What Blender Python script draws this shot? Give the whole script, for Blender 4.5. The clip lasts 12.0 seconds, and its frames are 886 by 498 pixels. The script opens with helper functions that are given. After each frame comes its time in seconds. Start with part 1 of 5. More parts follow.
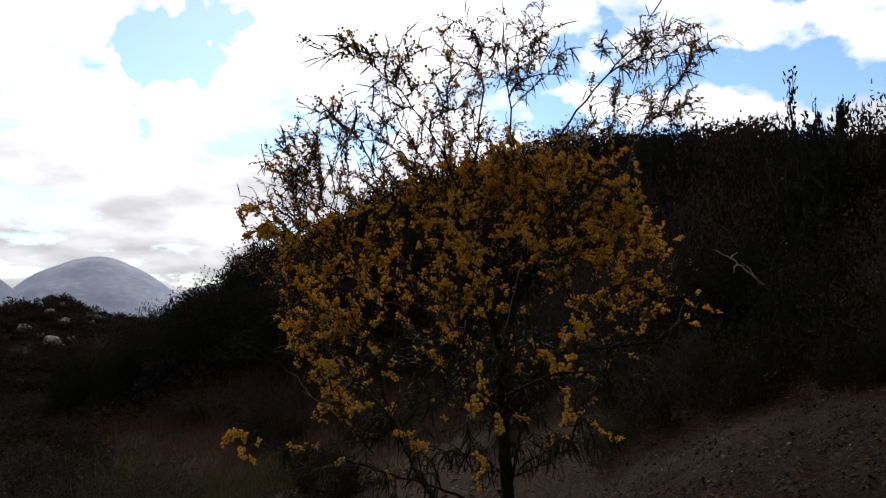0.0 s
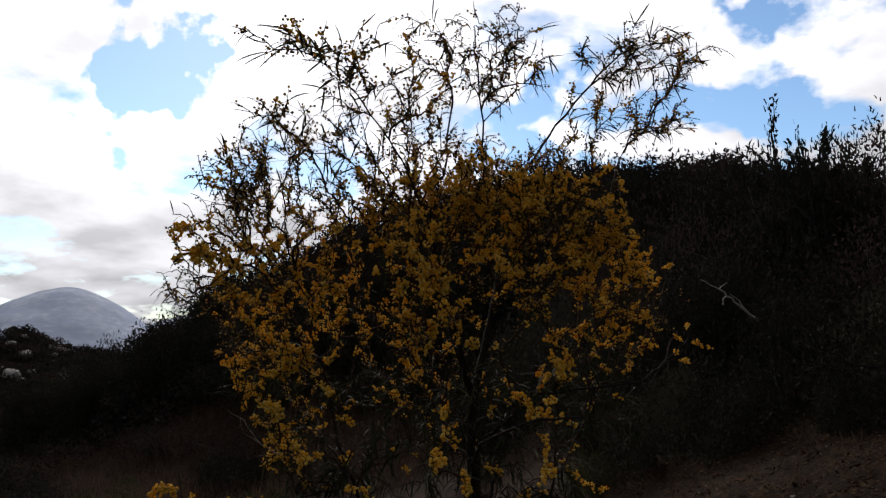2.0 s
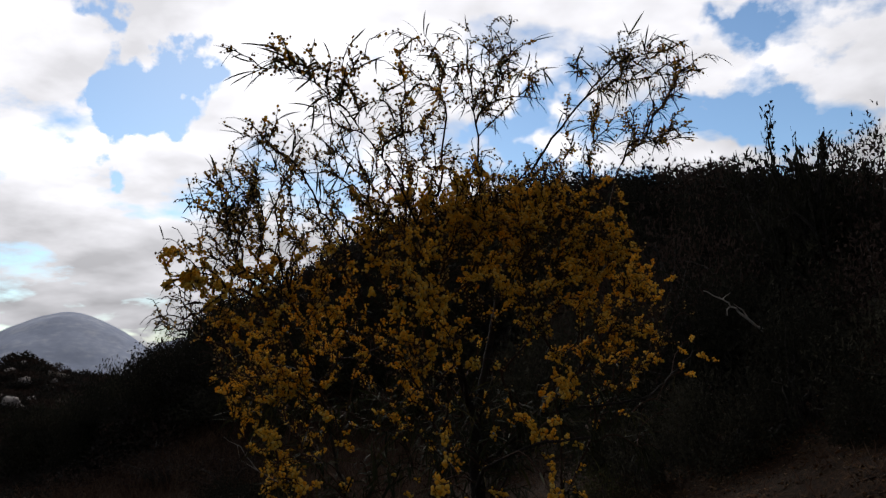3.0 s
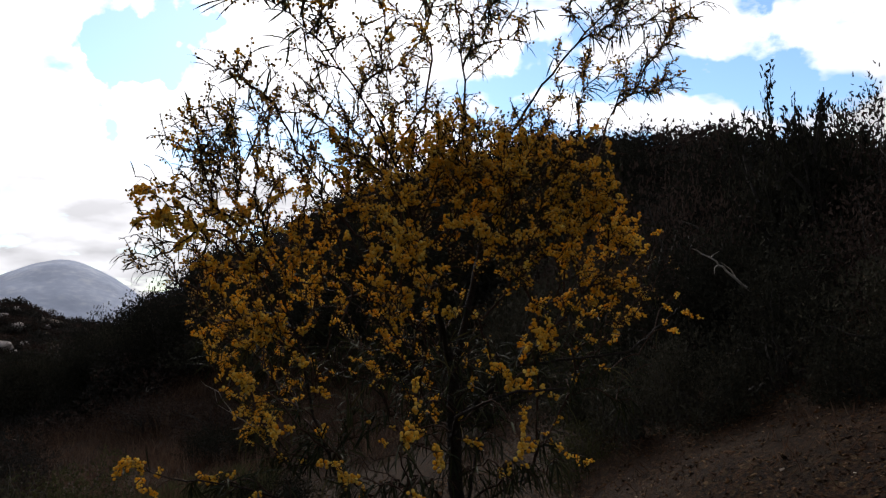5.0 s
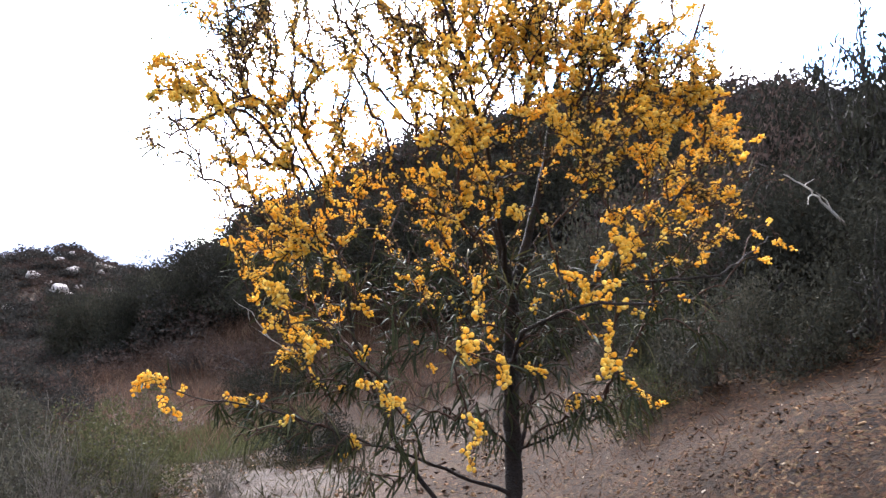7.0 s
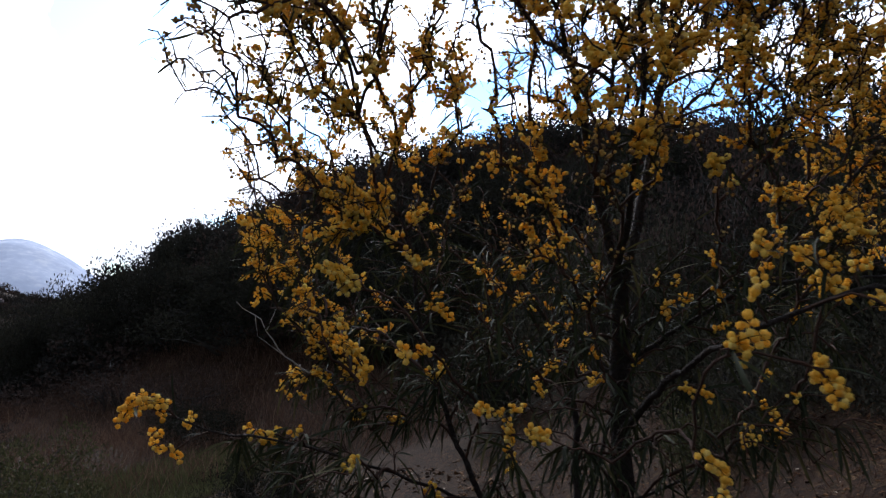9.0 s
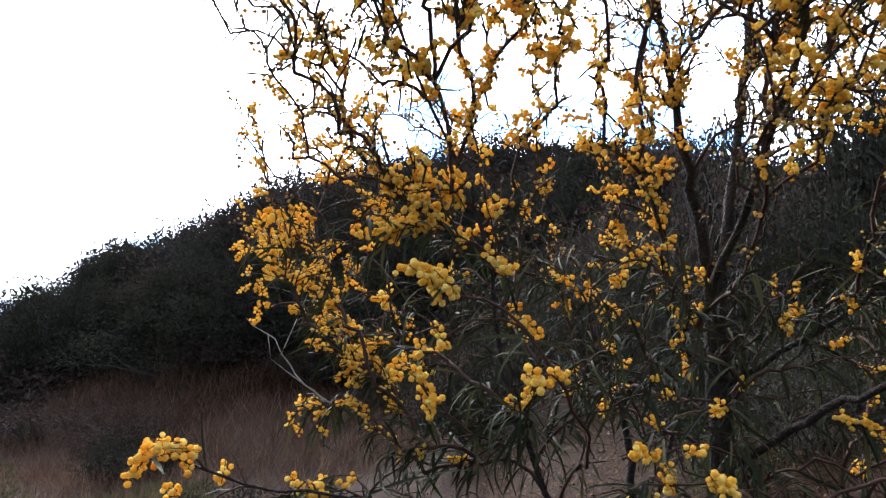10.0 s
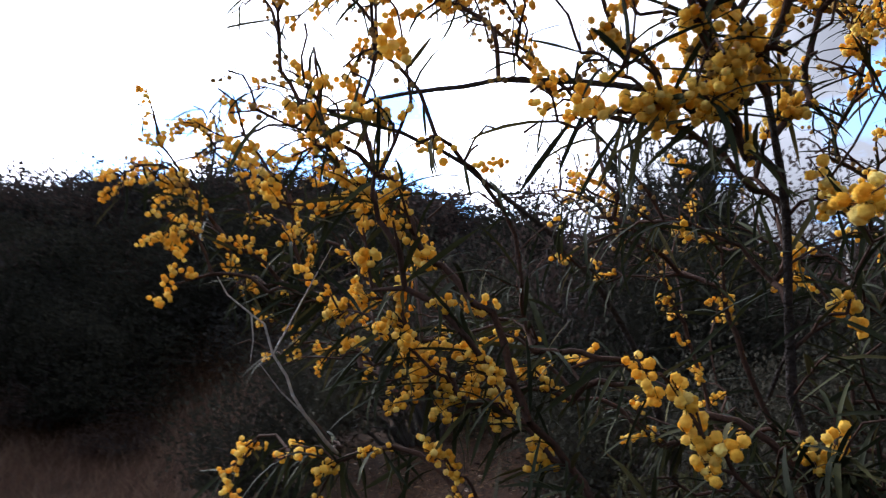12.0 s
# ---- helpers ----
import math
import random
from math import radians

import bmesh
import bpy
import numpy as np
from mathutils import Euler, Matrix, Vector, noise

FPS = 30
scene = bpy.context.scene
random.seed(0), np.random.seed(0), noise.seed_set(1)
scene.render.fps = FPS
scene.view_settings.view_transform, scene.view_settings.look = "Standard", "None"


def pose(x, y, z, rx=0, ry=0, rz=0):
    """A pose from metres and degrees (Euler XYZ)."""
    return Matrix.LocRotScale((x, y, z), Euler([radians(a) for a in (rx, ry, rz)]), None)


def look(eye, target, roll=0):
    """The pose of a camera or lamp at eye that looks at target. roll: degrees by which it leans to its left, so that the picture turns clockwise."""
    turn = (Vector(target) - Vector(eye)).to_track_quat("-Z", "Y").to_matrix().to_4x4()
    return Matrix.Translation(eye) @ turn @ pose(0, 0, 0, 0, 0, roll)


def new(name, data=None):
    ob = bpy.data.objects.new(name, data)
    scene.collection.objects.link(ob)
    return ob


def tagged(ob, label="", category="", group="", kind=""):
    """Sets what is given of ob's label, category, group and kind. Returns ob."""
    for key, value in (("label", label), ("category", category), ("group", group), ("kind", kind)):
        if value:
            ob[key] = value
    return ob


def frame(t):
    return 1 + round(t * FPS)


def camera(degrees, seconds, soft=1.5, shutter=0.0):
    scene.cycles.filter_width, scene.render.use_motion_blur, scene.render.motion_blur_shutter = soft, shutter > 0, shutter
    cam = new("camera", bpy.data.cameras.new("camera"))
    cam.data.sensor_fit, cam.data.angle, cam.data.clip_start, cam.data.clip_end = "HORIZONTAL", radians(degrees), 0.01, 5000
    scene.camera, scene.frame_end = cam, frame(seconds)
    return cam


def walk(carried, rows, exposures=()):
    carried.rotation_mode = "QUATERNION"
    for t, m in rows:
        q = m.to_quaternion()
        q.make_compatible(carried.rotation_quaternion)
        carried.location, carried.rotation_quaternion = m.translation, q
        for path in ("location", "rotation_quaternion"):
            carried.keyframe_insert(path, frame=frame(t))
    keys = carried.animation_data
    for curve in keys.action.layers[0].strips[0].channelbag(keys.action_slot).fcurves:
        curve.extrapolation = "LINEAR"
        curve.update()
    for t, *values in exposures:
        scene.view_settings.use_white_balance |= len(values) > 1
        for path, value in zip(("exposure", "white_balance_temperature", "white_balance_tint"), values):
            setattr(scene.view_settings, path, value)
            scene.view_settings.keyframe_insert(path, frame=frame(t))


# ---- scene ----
cam = camera(63.6, 12.0, soft=1.3, shutter=0.2)
PATH = [
    (0.0, pose(0.000, 0.000, 1.500, 95.00, 0.00, 0.00)),
    (0.5, pose(0.066, 0.123, 1.495, 94.00, 0.65, 0.56)),
    (1.0, pose(0.096, 0.196, 1.492, 93.00, 1.87, 0.46)),
    (1.5, pose(0.081, 0.276, 1.492, 95.30, 0.29, 1.23)),
    (2.0, pose(0.053, 0.359, 1.511, 97.60, -0.13, -1.92)),
    (2.5, pose(0.052, 0.404, 1.524, 97.60, -0.09, -1.21)),
    (3.0, pose(0.062, 0.421, 1.532, 98.80, 1.36, -1.79)),
    (3.2, pose(0.063, 0.420, 1.533, 99.51, 1.08, -2.72)),
    (4.8, pose(0.108, 0.463, 1.490, 96.34, -0.12, -2.52)),
    (5.0, pose(0.121, 0.488, 1.500, 95.40, -0.10, -2.32)),
    (5.5, pose(0.181, 0.531, 1.483, 96.10, -1.04, 0.41)),
    (6.0, pose(0.181, 0.604, 1.456, 92.80, -1.38, 0.88)),
    (6.5, pose(0.117, 0.705, 1.392, 91.90, -2.50, -0.12)),
    (7.0, pose(0.082, 0.872, 1.331, 92.10, -1.81, 1.15)),
    (7.5, pose(0.014, 1.047, 1.306, 93.46, -1.96, 7.56)),
    (7.7, pose(-0.030, 1.099, 1.275, 92.41, -1.20, 4.91)),
    (9.3, pose(-0.528, 1.634, 1.182, 95.83, -2.53, -6.27)),
    (9.5, pose(-0.610, 1.708, 1.188, 94.98, -2.02, -7.17)),
    (10.0, pose(-0.701, 1.926, 1.157, 97.54, -2.44, -10.83)),
    (10.5, pose(-0.770, 2.152, 1.146, 94.42, -4.03, -12.92)),
    (11.0, pose(-0.901, 2.375, 1.131, 97.33, -2.78, -20.64)),
    (11.5, pose(-0.992, 2.652, 1.074, 103.25, -0.58, -21.40)),
    (12.0, pose(-1.097, 2.927, 1.054, 102.75, -4.23, -32.88)),
]
EXPOSURE = [   # seconds, stops, kelvin, tint
    (0.0, -1.13, 6400, 11), (0.5, -0.93, 6400, 11), (1.0, -0.43, 6400, 11), (1.5, -0.48, 6400, 11), (2.0, -1.33, 6400, 11), (2.5, -1.43, 6400, 11),
    (3.0, -1.63, 6400, 11), (4.8, -1.08, 6400, 11), (5.0, -0.98, 6400, 11), (5.5, -0.53, 6400, 11), (6.0, 0.1, 5800, 13), (6.5, 1.3, 5800, 13),
    (7.0, 2.1, 5800, 13), (7.5, 0.7, 5800, 13), (7.7, 0.2, 5800, 13), (9.3, -0.25, 5600, 11), (9.5, 0.4, 5600, 11), (10.0, 1.35, 5600, 11),
    (10.5, 1.85, 5600, 11), (11.0, 2.15, 5600, 11), (11.5, 1.65, 5600, 11), (12.0, 0.65, 5600, 14),
]
walk(cam, PATH, EXPOSURE)

# ---- sky and sun ----
SUN_AZ, SUN_EL = -14.0, 27.0   # degrees right of straight ahead, degrees above the horizon


def sky_world():
    world = bpy.data.worlds.new("sky")
    scene.world = world
    world.use_nodes = True
    n, l = world.node_tree.nodes, world.node_tree.links
    n.clear()
    out, back = n.new("ShaderNodeOutputWorld"), n.new("ShaderNodeBackground")
    l.new(back.outputs[0], out.inputs[0])
    sky = n.new("ShaderNodeTexSky")
    sky.sky_type, sky.sun_disc = "NISHITA", False
    sky.sun_elevation, sky.sun_rotation = radians(SUN_EL), radians(SUN_AZ)
    sky.air_density, sky.dust_density = 1.0, 0.1
    tint = n.new("ShaderNodeMix")
    tint.data_type, tint.blend_type = "RGBA", "MULTIPLY"
    tint.inputs[0].default_value = 1.0
    tint.inputs[7].default_value = (0.30, 0.335, 0.36, 1)
    l.new(sky.outputs[0], tint.inputs[6])
    coord = n.new("ShaderNodeTexCoord")
    # cloud pattern, flattened towards the horizon
    sep = n.new("ShaderNodeSeparateXYZ")
    l.new(coord.outputs["Generated"], sep.inputs[0])
    lift = n.new("ShaderNodeMath"); lift.operation = "ADD"; lift.inputs[1].default_value = 0.25
    l.new(sep.outputs[2], lift.inputs[0])
    flat = n.new("ShaderNodeVectorMath"); flat.operation = "DIVIDE"
    l.new(coord.outputs["Generated"], flat.inputs[0])
    l.new(lift.outputs[0], flat.inputs[1])
    place = n.new("ShaderNodeMapping")
    place.inputs["Location"].default_value = (0.35, 0.1, 0.0)
    l.new(flat.outputs[0], place.inputs[0])
    noise_tex = n.new("ShaderNodeTexNoise")
    noise_tex.inputs["Scale"].default_value = 2.6
    noise_tex.inputs["Detail"].default_value = 7
    noise_tex.inputs["Roughness"].default_value = 0.55
    l.new(place.outputs[0], noise_tex.inputs["Vector"])
    cover = n.new("ShaderNodeValToRGB")
    cover.color_ramp.elements[0].position, cover.color_ramp.elements[1].position = 0.37, 0.47
    # two openings in the cloud, one beside the mountain and a long one over the ridge
    total = noise_tex.outputs[0]
    ragged = n.new("ShaderNodeTexNoise")
    ragged.inputs["Scale"].default_value, ragged.inputs["Detail"].default_value = 9.0, 6
    l.new(coord.outputs["Generated"], ragged.inputs["Vector"])
    centred = n.new("ShaderNodeVectorMath"); centred.operation = "SUBTRACT"; centred.inputs[1].default_value = (0.5, 0.5, 0.5)
    l.new(ragged.outputs["Color"], centred.inputs[0])
    bent = n.new("ShaderNodeVectorMath"); bent.operation = "MULTIPLY_ADD"; bent.inputs[1].default_value = (0.36, 0.0, 0.36)
    l.new(centred.outputs[0], bent.inputs[0]); l.new(coord.outputs["Generated"], bent.inputs[2])
    unit = n.new("ShaderNodeVectorMath"); unit.operation = "NORMALIZE"
    l.new(bent.outputs[0], unit.inputs[0])
    for az, el, wide, deep in ((-22.3, 20.6, 0.9962, 0.34), (-23.6, 17.2, 0.9982, 0.28), (32, 18.8, 0.9945, 0.16), (26, 17.4, 0.9955, 0.17), (20.5, 16.4, 0.9962, 0.17), (10, 17.6, 0.9975, 0.15), (14.5, 14.5, 0.9985, 0.12)):
        gap = n.new("ShaderNodeVectorMath"); gap.operation = "DOT_PRODUCT"
        a, e = radians(az), radians(el)
        gap.inputs[1].default_value = (math.sin(a) * math.cos(e), math.cos(a) * math.cos(e), math.sin(e))
        l.new(unit.outputs[0], gap.inputs[0])
        amount = n.new("ShaderNodeMapRange")
        amount.interpolation_type = "SMOOTHSTEP"
        amount.inputs[1].default_value, amount.inputs[2].default_value = wide, 1.0
        amount.inputs[3].default_value, amount.inputs[4].default_value = 0.0, deep
        l.new(gap.outputs["Value"], amount.inputs[0])
        less = n.new("ShaderNodeMath"); less.operation = "SUBTRACT"
        l.new(total, less.inputs[0]); l.new(amount.outputs[0], less.inputs[1])
        total = less.outputs[0]
    # higher up the cloud closes
    close = n.new("ShaderNodeMapRange")
    close.inputs[1].default_value, close.inputs[2].default_value = 0.43, 0.52
    close.inputs[3].default_value, close.inputs[4].default_value = 0.0, 0.14
    l.new(sep.outputs[2], close.inputs[0])
    full = n.new("ShaderNodeMath"); full.operation = "ADD"
    l.new(total, full.inputs[0]); l.new(close.outputs[0], full.inputs[1])
    l.new(full.outputs[0], cover.inputs[0])
    # the cloud is brightest round the hidden sun
    sun_dir = n.new("ShaderNodeVectorMath"); sun_dir.operation = "DOT_PRODUCT"
    a, e = radians(SUN_AZ), radians(SUN_EL)
    sun_dir.inputs[1].default_value = (math.sin(a) * math.cos(e), math.cos(a) * math.cos(e), math.sin(e))
    l.new(coord.outputs["Generated"], sun_dir.inputs[0])
    glow = n.new("ShaderNodeMapRange")
    glow.interpolation_type = "SMOOTHERSTEP"
    glow.inputs[1].default_value, glow.inputs[2].default_value = 0.30, 1.0
    glow.inputs[3].default_value, glow.inputs[4].default_value = 0.38, 3.3
    l.new(sun_dir.outputs["Value"], glow.inputs[0])
    # grey cloud bellies low over the hills
    belly = n.new("ShaderNodeTexNoise")
    belly.inputs["Scale"].default_value = 3.0
    belly.inputs["Detail"].default_value = 6
    l.new(place.outputs[0], belly.inputs["Vector"])
    shade = n.new("ShaderNodeMapRange")
    shade.inputs[1].default_value, shade.inputs[2].default_value = 0.35, 0.62
    shade.inputs[3].default_value, shade.inputs[4].default_value = 0.72, 1.2
    l.new(belly.outputs[0], shade.inputs[0])
    low = n.new("ShaderNodeMapRange")
    low.inputs[1].default_value, low.inputs[2].default_value = 0.0, 0.28
    low.inputs[3].default_value, low.inputs[4].default_value = 0.40, 1.0
    l.new(sep.outputs[2], low.inputs[0])
    m1 = n.new("ShaderNodeMath"); m1.operation = "MULTIPLY"
    l.new(glow.outputs[0], m1.inputs[0]); l.new(shade.outputs[0], m1.inputs[1])
    m2 = n.new("ShaderNodeMath"); m2.operation = "MULTIPLY"
    l.new(m1.outputs[0], m2.inputs[0]); l.new(low.outputs[0], m2.inputs[1])
    cloud = n.new("ShaderNodeVectorMath"); cloud.operation = "SCALE"
    cloud.inputs[0].default_value = (1.0, 0.99, 1.015)
    l.new(m2.outputs[0], cloud.inputs["Scale"])
    mix = n.new("ShaderNodeMix"); mix.data_type = "RGBA"
    l.new(cover.outputs[0], mix.inputs[0]); l.new(tint.outputs[2], mix.inputs[6]); l.new(cloud.outputs[0], mix.inputs[7])
    l.new(mix.outputs[2], back.inputs[0])
    back.inputs[1].default_value = 1.0


sky_world()
sun_data = bpy.data.lights.new("sun", "SUN")
sun_data.energy, sun_data.angle, sun_data.color = 3.4, radians(7), (1.0, 0.93, 0.82)
sun = new("sun", sun_data)
_a, _e = radians(SUN_AZ), radians(SUN_EL)
sun.matrix_world = look((30 * math.sin(_a) * math.cos(_e), 30 * math.cos(_a) * math.cos(_e), 30 * math.sin(_e)), (0, 0, 0))


# ---- materials ----
def mat_new(name):
    m = bpy.data.materials.new(name)
    m.use_nodes = True
    n = m.node_tree.nodes
    return m, n, m.node_tree.links, n["Principled BSDF"]


def ramp_of(n, stops):
    node = n.new("ShaderNodeValToRGB")
    r = node.color_ramp
    while len(r.elements) < len(stops):
        r.elements.new(0.5)
    for el, (p, c) in zip(r.elements, stops):
        el.position, el.color = p, (*c, 1)
    return node


def mottled(name, stops, scale, rough=0.85, bump=0.3, bump_scale=None, detail=6, source="Object", spec=0.25):
    """A surface of noise at two scales."""
    m, n, l, b = mat_new(name)
    co = n.new("ShaderNodeTexCoord")
    big, fine = n.new("ShaderNodeTexNoise"), n.new("ShaderNodeTexNoise")
    big.inputs["Scale"].default_value, fine.inputs["Scale"].default_value = scale, bump_scale or scale * 9
    big.inputs["Detail"].default_value, fine.inputs["Detail"].default_value = detail, detail
    big.inputs["Roughness"].default_value = 0.65
    l.new(co.outputs[source], big.inputs["Vector"]); l.new(co.outputs[source], fine.inputs["Vector"])
    mx = n.new("ShaderNodeMath"); mx.operation = "MULTIPLY_ADD"
    mx.inputs[1].default_value, mx.inputs[2].default_value = 0.5, 0.0
    ad = n.new("ShaderNodeMath"); ad.operation = "MULTIPLY_ADD"; ad.inputs[1].default_value = 0.5
    l.new(fine.outputs[0], mx.inputs[0]); l.new(big.outputs[0], ad.inputs[0]); l.new(mx.outputs[0], ad.inputs[2])
    r = ramp_of(n, stops)
    l.new(ad.outputs[0], r.inputs[0]); l.new(r.outputs[0], b.inputs["Base Color"])
    bp = n.new("ShaderNodeBump"); bp.inputs["Strength"].default_value = bump; bp.inputs["Distance"].default_value = 0.02
    l.new(fine.outputs[0], bp.inputs["Height"]); l.new(bp.outputs[0], b.inputs["Normal"])
    b.inputs["Roughness"].default_value = rough
    b.inputs["Specular IOR Level"].default_value = spec
    return m


def leafy(name, stops, through_share=0.3, rough=0.5, by_object=False, spec=0.3, fluff=0.0, own=0.0):
    """Leaves or petals: colour varies from piece to piece, and some light passes through."""
    m, n, l, b = mat_new(name)
    if own:   # each plant has a tone of its own, and its leaves vary round it
        each, geo = n.new("ShaderNodeObjectInfo").outputs["Random"], n.new("ShaderNodeNewGeometry").outputs["Random Per Island"]
        a, b2 = n.new("ShaderNodeMath"), n.new("ShaderNodeMath")
        a.operation, b2.operation = "MULTIPLY", "MULTIPLY_ADD"
        a.inputs[1].default_value, b2.inputs[1].default_value = own, 1 - own
        l.new(each, a.inputs[0]); l.new(geo, b2.inputs[0]); l.new(a.outputs[0], b2.inputs[2])
        pick = b2.outputs[0]
    elif by_object:
        pick = n.new("ShaderNodeObjectInfo").outputs["Random"]
        geo = n.new("ShaderNodeNewGeometry").outputs["Random Per Island"]
        av = n.new("ShaderNodeMath"); av.operation = "ADD"
        wr = n.new("ShaderNodeMath"); wr.operation = "FRACT"
        l.new(pick, av.inputs[0]); l.new(geo, av.inputs[1]); l.new(av.outputs[0], wr.inputs[0])
        pick = wr.outputs[0]
    else:
        pick = n.new("ShaderNodeNewGeometry").outputs["Random Per Island"]
    r = ramp_of(n, stops)
    l.new(pick, r.inputs[0]); l.new(r.outputs[0], b.inputs["Base Color"])
    b.inputs["Roughness"].default_value = rough
    b.inputs["Specular IOR Level"].default_value = spec
    if fluff:
        co, fine = n.new("ShaderNodeTexCoord"), n.new("ShaderNodeTexNoise")
        fine.inputs["Scale"].default_value, fine.inputs["Detail"].default_value = 900, 2
        bp = n.new("ShaderNodeBump"); bp.inputs["Strength"].default_value, bp.inputs["Distance"].default_value = fluff, 0.002
        l.new(co.outputs["Object"], fine.inputs["Vector"]); l.new(fine.outputs[0], bp.inputs["Height"]); l.new(bp.outputs[0], b.inputs["Normal"])
    tr = n.new("ShaderNodeBsdfTranslucent")
    l.new(r.outputs[0], tr.inputs[0])
    mx = n.new("ShaderNodeMixShader"); mx.inputs[0].default_value = through_share
    l.new(b.outputs[0], mx.inputs[1]); l.new(tr.outputs[0], mx.inputs[2])
    l.new(mx.outputs[0], n["Material Output"].inputs[0])
    return m


M_BARK = mottled("bark", [(0.3, (0.013, 0.010, 0.009)), (0.7, (0.045, 0.034, 0.029))], 14, bump=0.8, spec=0.08)
M_TWIG = mottled("twig_bark", [(0.3, (0.022, 0.013, 0.010)), (0.7, (0.075, 0.040, 0.028))], 30, bump=0.3, spec=0.08)
M_DEAD = mottled("dead_wood", [(0.3, (0.24, 0.21, 0.185)), (0.7, (0.52, 0.47, 0.42))], 20, bump=0.5)
M_LEAF = leafy("phyllode", [(0.0, (0.014, 0.017, 0.009)), (0.5, (0.023, 0.026, 0.012)), (0.85, (0.040, 0.042, 0.017)), (1.0, (0.09, 0.075, 0.03))], 0.12, 0.7, True, 0.06)
M_FLOWER = leafy("wattle_blossom", [(0.0, (0.87, 0.49, 0.045)), (0.35, (0.93, 0.60, 0.085)), (0.75, (0.95, 0.69, 0.15)), (1.0, (0.95, 0.77, 0.25))], 0.45, 0.95, True, 0.02, 0.8)
# same blossom against the sky: its backlit darkness is put into a browner colour
M_BACKLIT = leafy("backlit_blossom", [(0.0, (0.22, 0.15, 0.075)), (0.5, (0.42, 0.29, 0.12)), (0.85, (0.62, 0.43, 0.15)), (1.0, (0.85, 0.60, 0.18))], 0.55, 0.9, False, 0.02)
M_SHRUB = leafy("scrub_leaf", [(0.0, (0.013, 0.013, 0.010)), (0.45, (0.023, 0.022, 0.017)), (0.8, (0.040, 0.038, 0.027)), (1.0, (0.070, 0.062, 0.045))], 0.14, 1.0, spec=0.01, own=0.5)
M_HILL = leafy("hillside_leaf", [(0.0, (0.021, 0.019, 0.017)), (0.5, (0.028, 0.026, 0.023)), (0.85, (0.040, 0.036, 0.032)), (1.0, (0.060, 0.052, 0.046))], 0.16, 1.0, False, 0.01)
M_SHRUB_GREY = leafy("grey_scrub_leaf", [(0.0, (0.030, 0.029, 0.022)), (0.6, (0.052, 0.048, 0.035)), (1.0, (0.08, 0.07, 0.05))], 0.14, 0.9, True, 0.04)
M_SHRUB_GREEN = leafy("green_scrub_leaf", [(0.0, (0.030, 0.033, 0.015)), (0.6, (0.055, 0.055, 0.024)), (1.0, (0.095, 0.085, 0.04))], 0.18, 0.85, True, 0.05)
M_SHRUB_BROWN = leafy("dry_scrub_leaf", [(0.0, (0.036, 0.025, 0.022)), (0.6, (0.052, 0.036, 0.030)), (1.0, (0.072, 0.050, 0.042))], 0.14, 1.0, True, 0.01)
M_WIRE = mottled("wiry_stem", [(0.3, (0.07, 0.06, 0.05)), (0.7, (0.20, 0.175, 0.15))], 12, bump=0.4, spec=0.08)
M_STEM = mottled("scrub_stem", [(0.3, (0.018, 0.015, 0.013)), (0.7, (0.06, 0.05, 0.042))], 12, bump=0.4)
M_DRY = leafy("dry_grass", [(0.0, (0.0528, 0.0304, 0.0216)), (0.6, (0.1000, 0.0576, 0.0400)), (1.0, (0.1680, 0.1160, 0.0800))], 0.25, 0.8, False, 0.05)
M_WEED = leafy("weed_leaf", [(0.0, (0.0208, 0.0192, 0.0104)), (0.6, (0.0400, 0.0352, 0.0192)), (1.0, (0.0800, 0.0656, 0.0400))], 0.25, 0.85, False, 0.05)
M_GRASS = leafy("green_grass", [(0.0, (0.036, 0.040, 0.017)), (0.6, (0.068, 0.070, 0.030)), (1.0, (0.12, 0.115, 0.055))], 0.3, 0.85, False, 0.05)
M_ROCK = mottled("pale_granite", [(0.3, (0.20, 0.165, 0.155)), (0.65, (0.50, 0.44, 0.41))], 2.2, bump=0.7, bump_scale=9)
M_STONE = leafy("litter", [(0.0, (0.010, 0.005, 0.003)), (0.45, (0.036, 0.016, 0.007)), (0.80, (0.10, 0.048, 0.020)), (0.97, (0.17, 0.11, 0.06)), (1.0, (0.42, 0.36, 0.30))], 0.0, 0.9, False, 0.1)


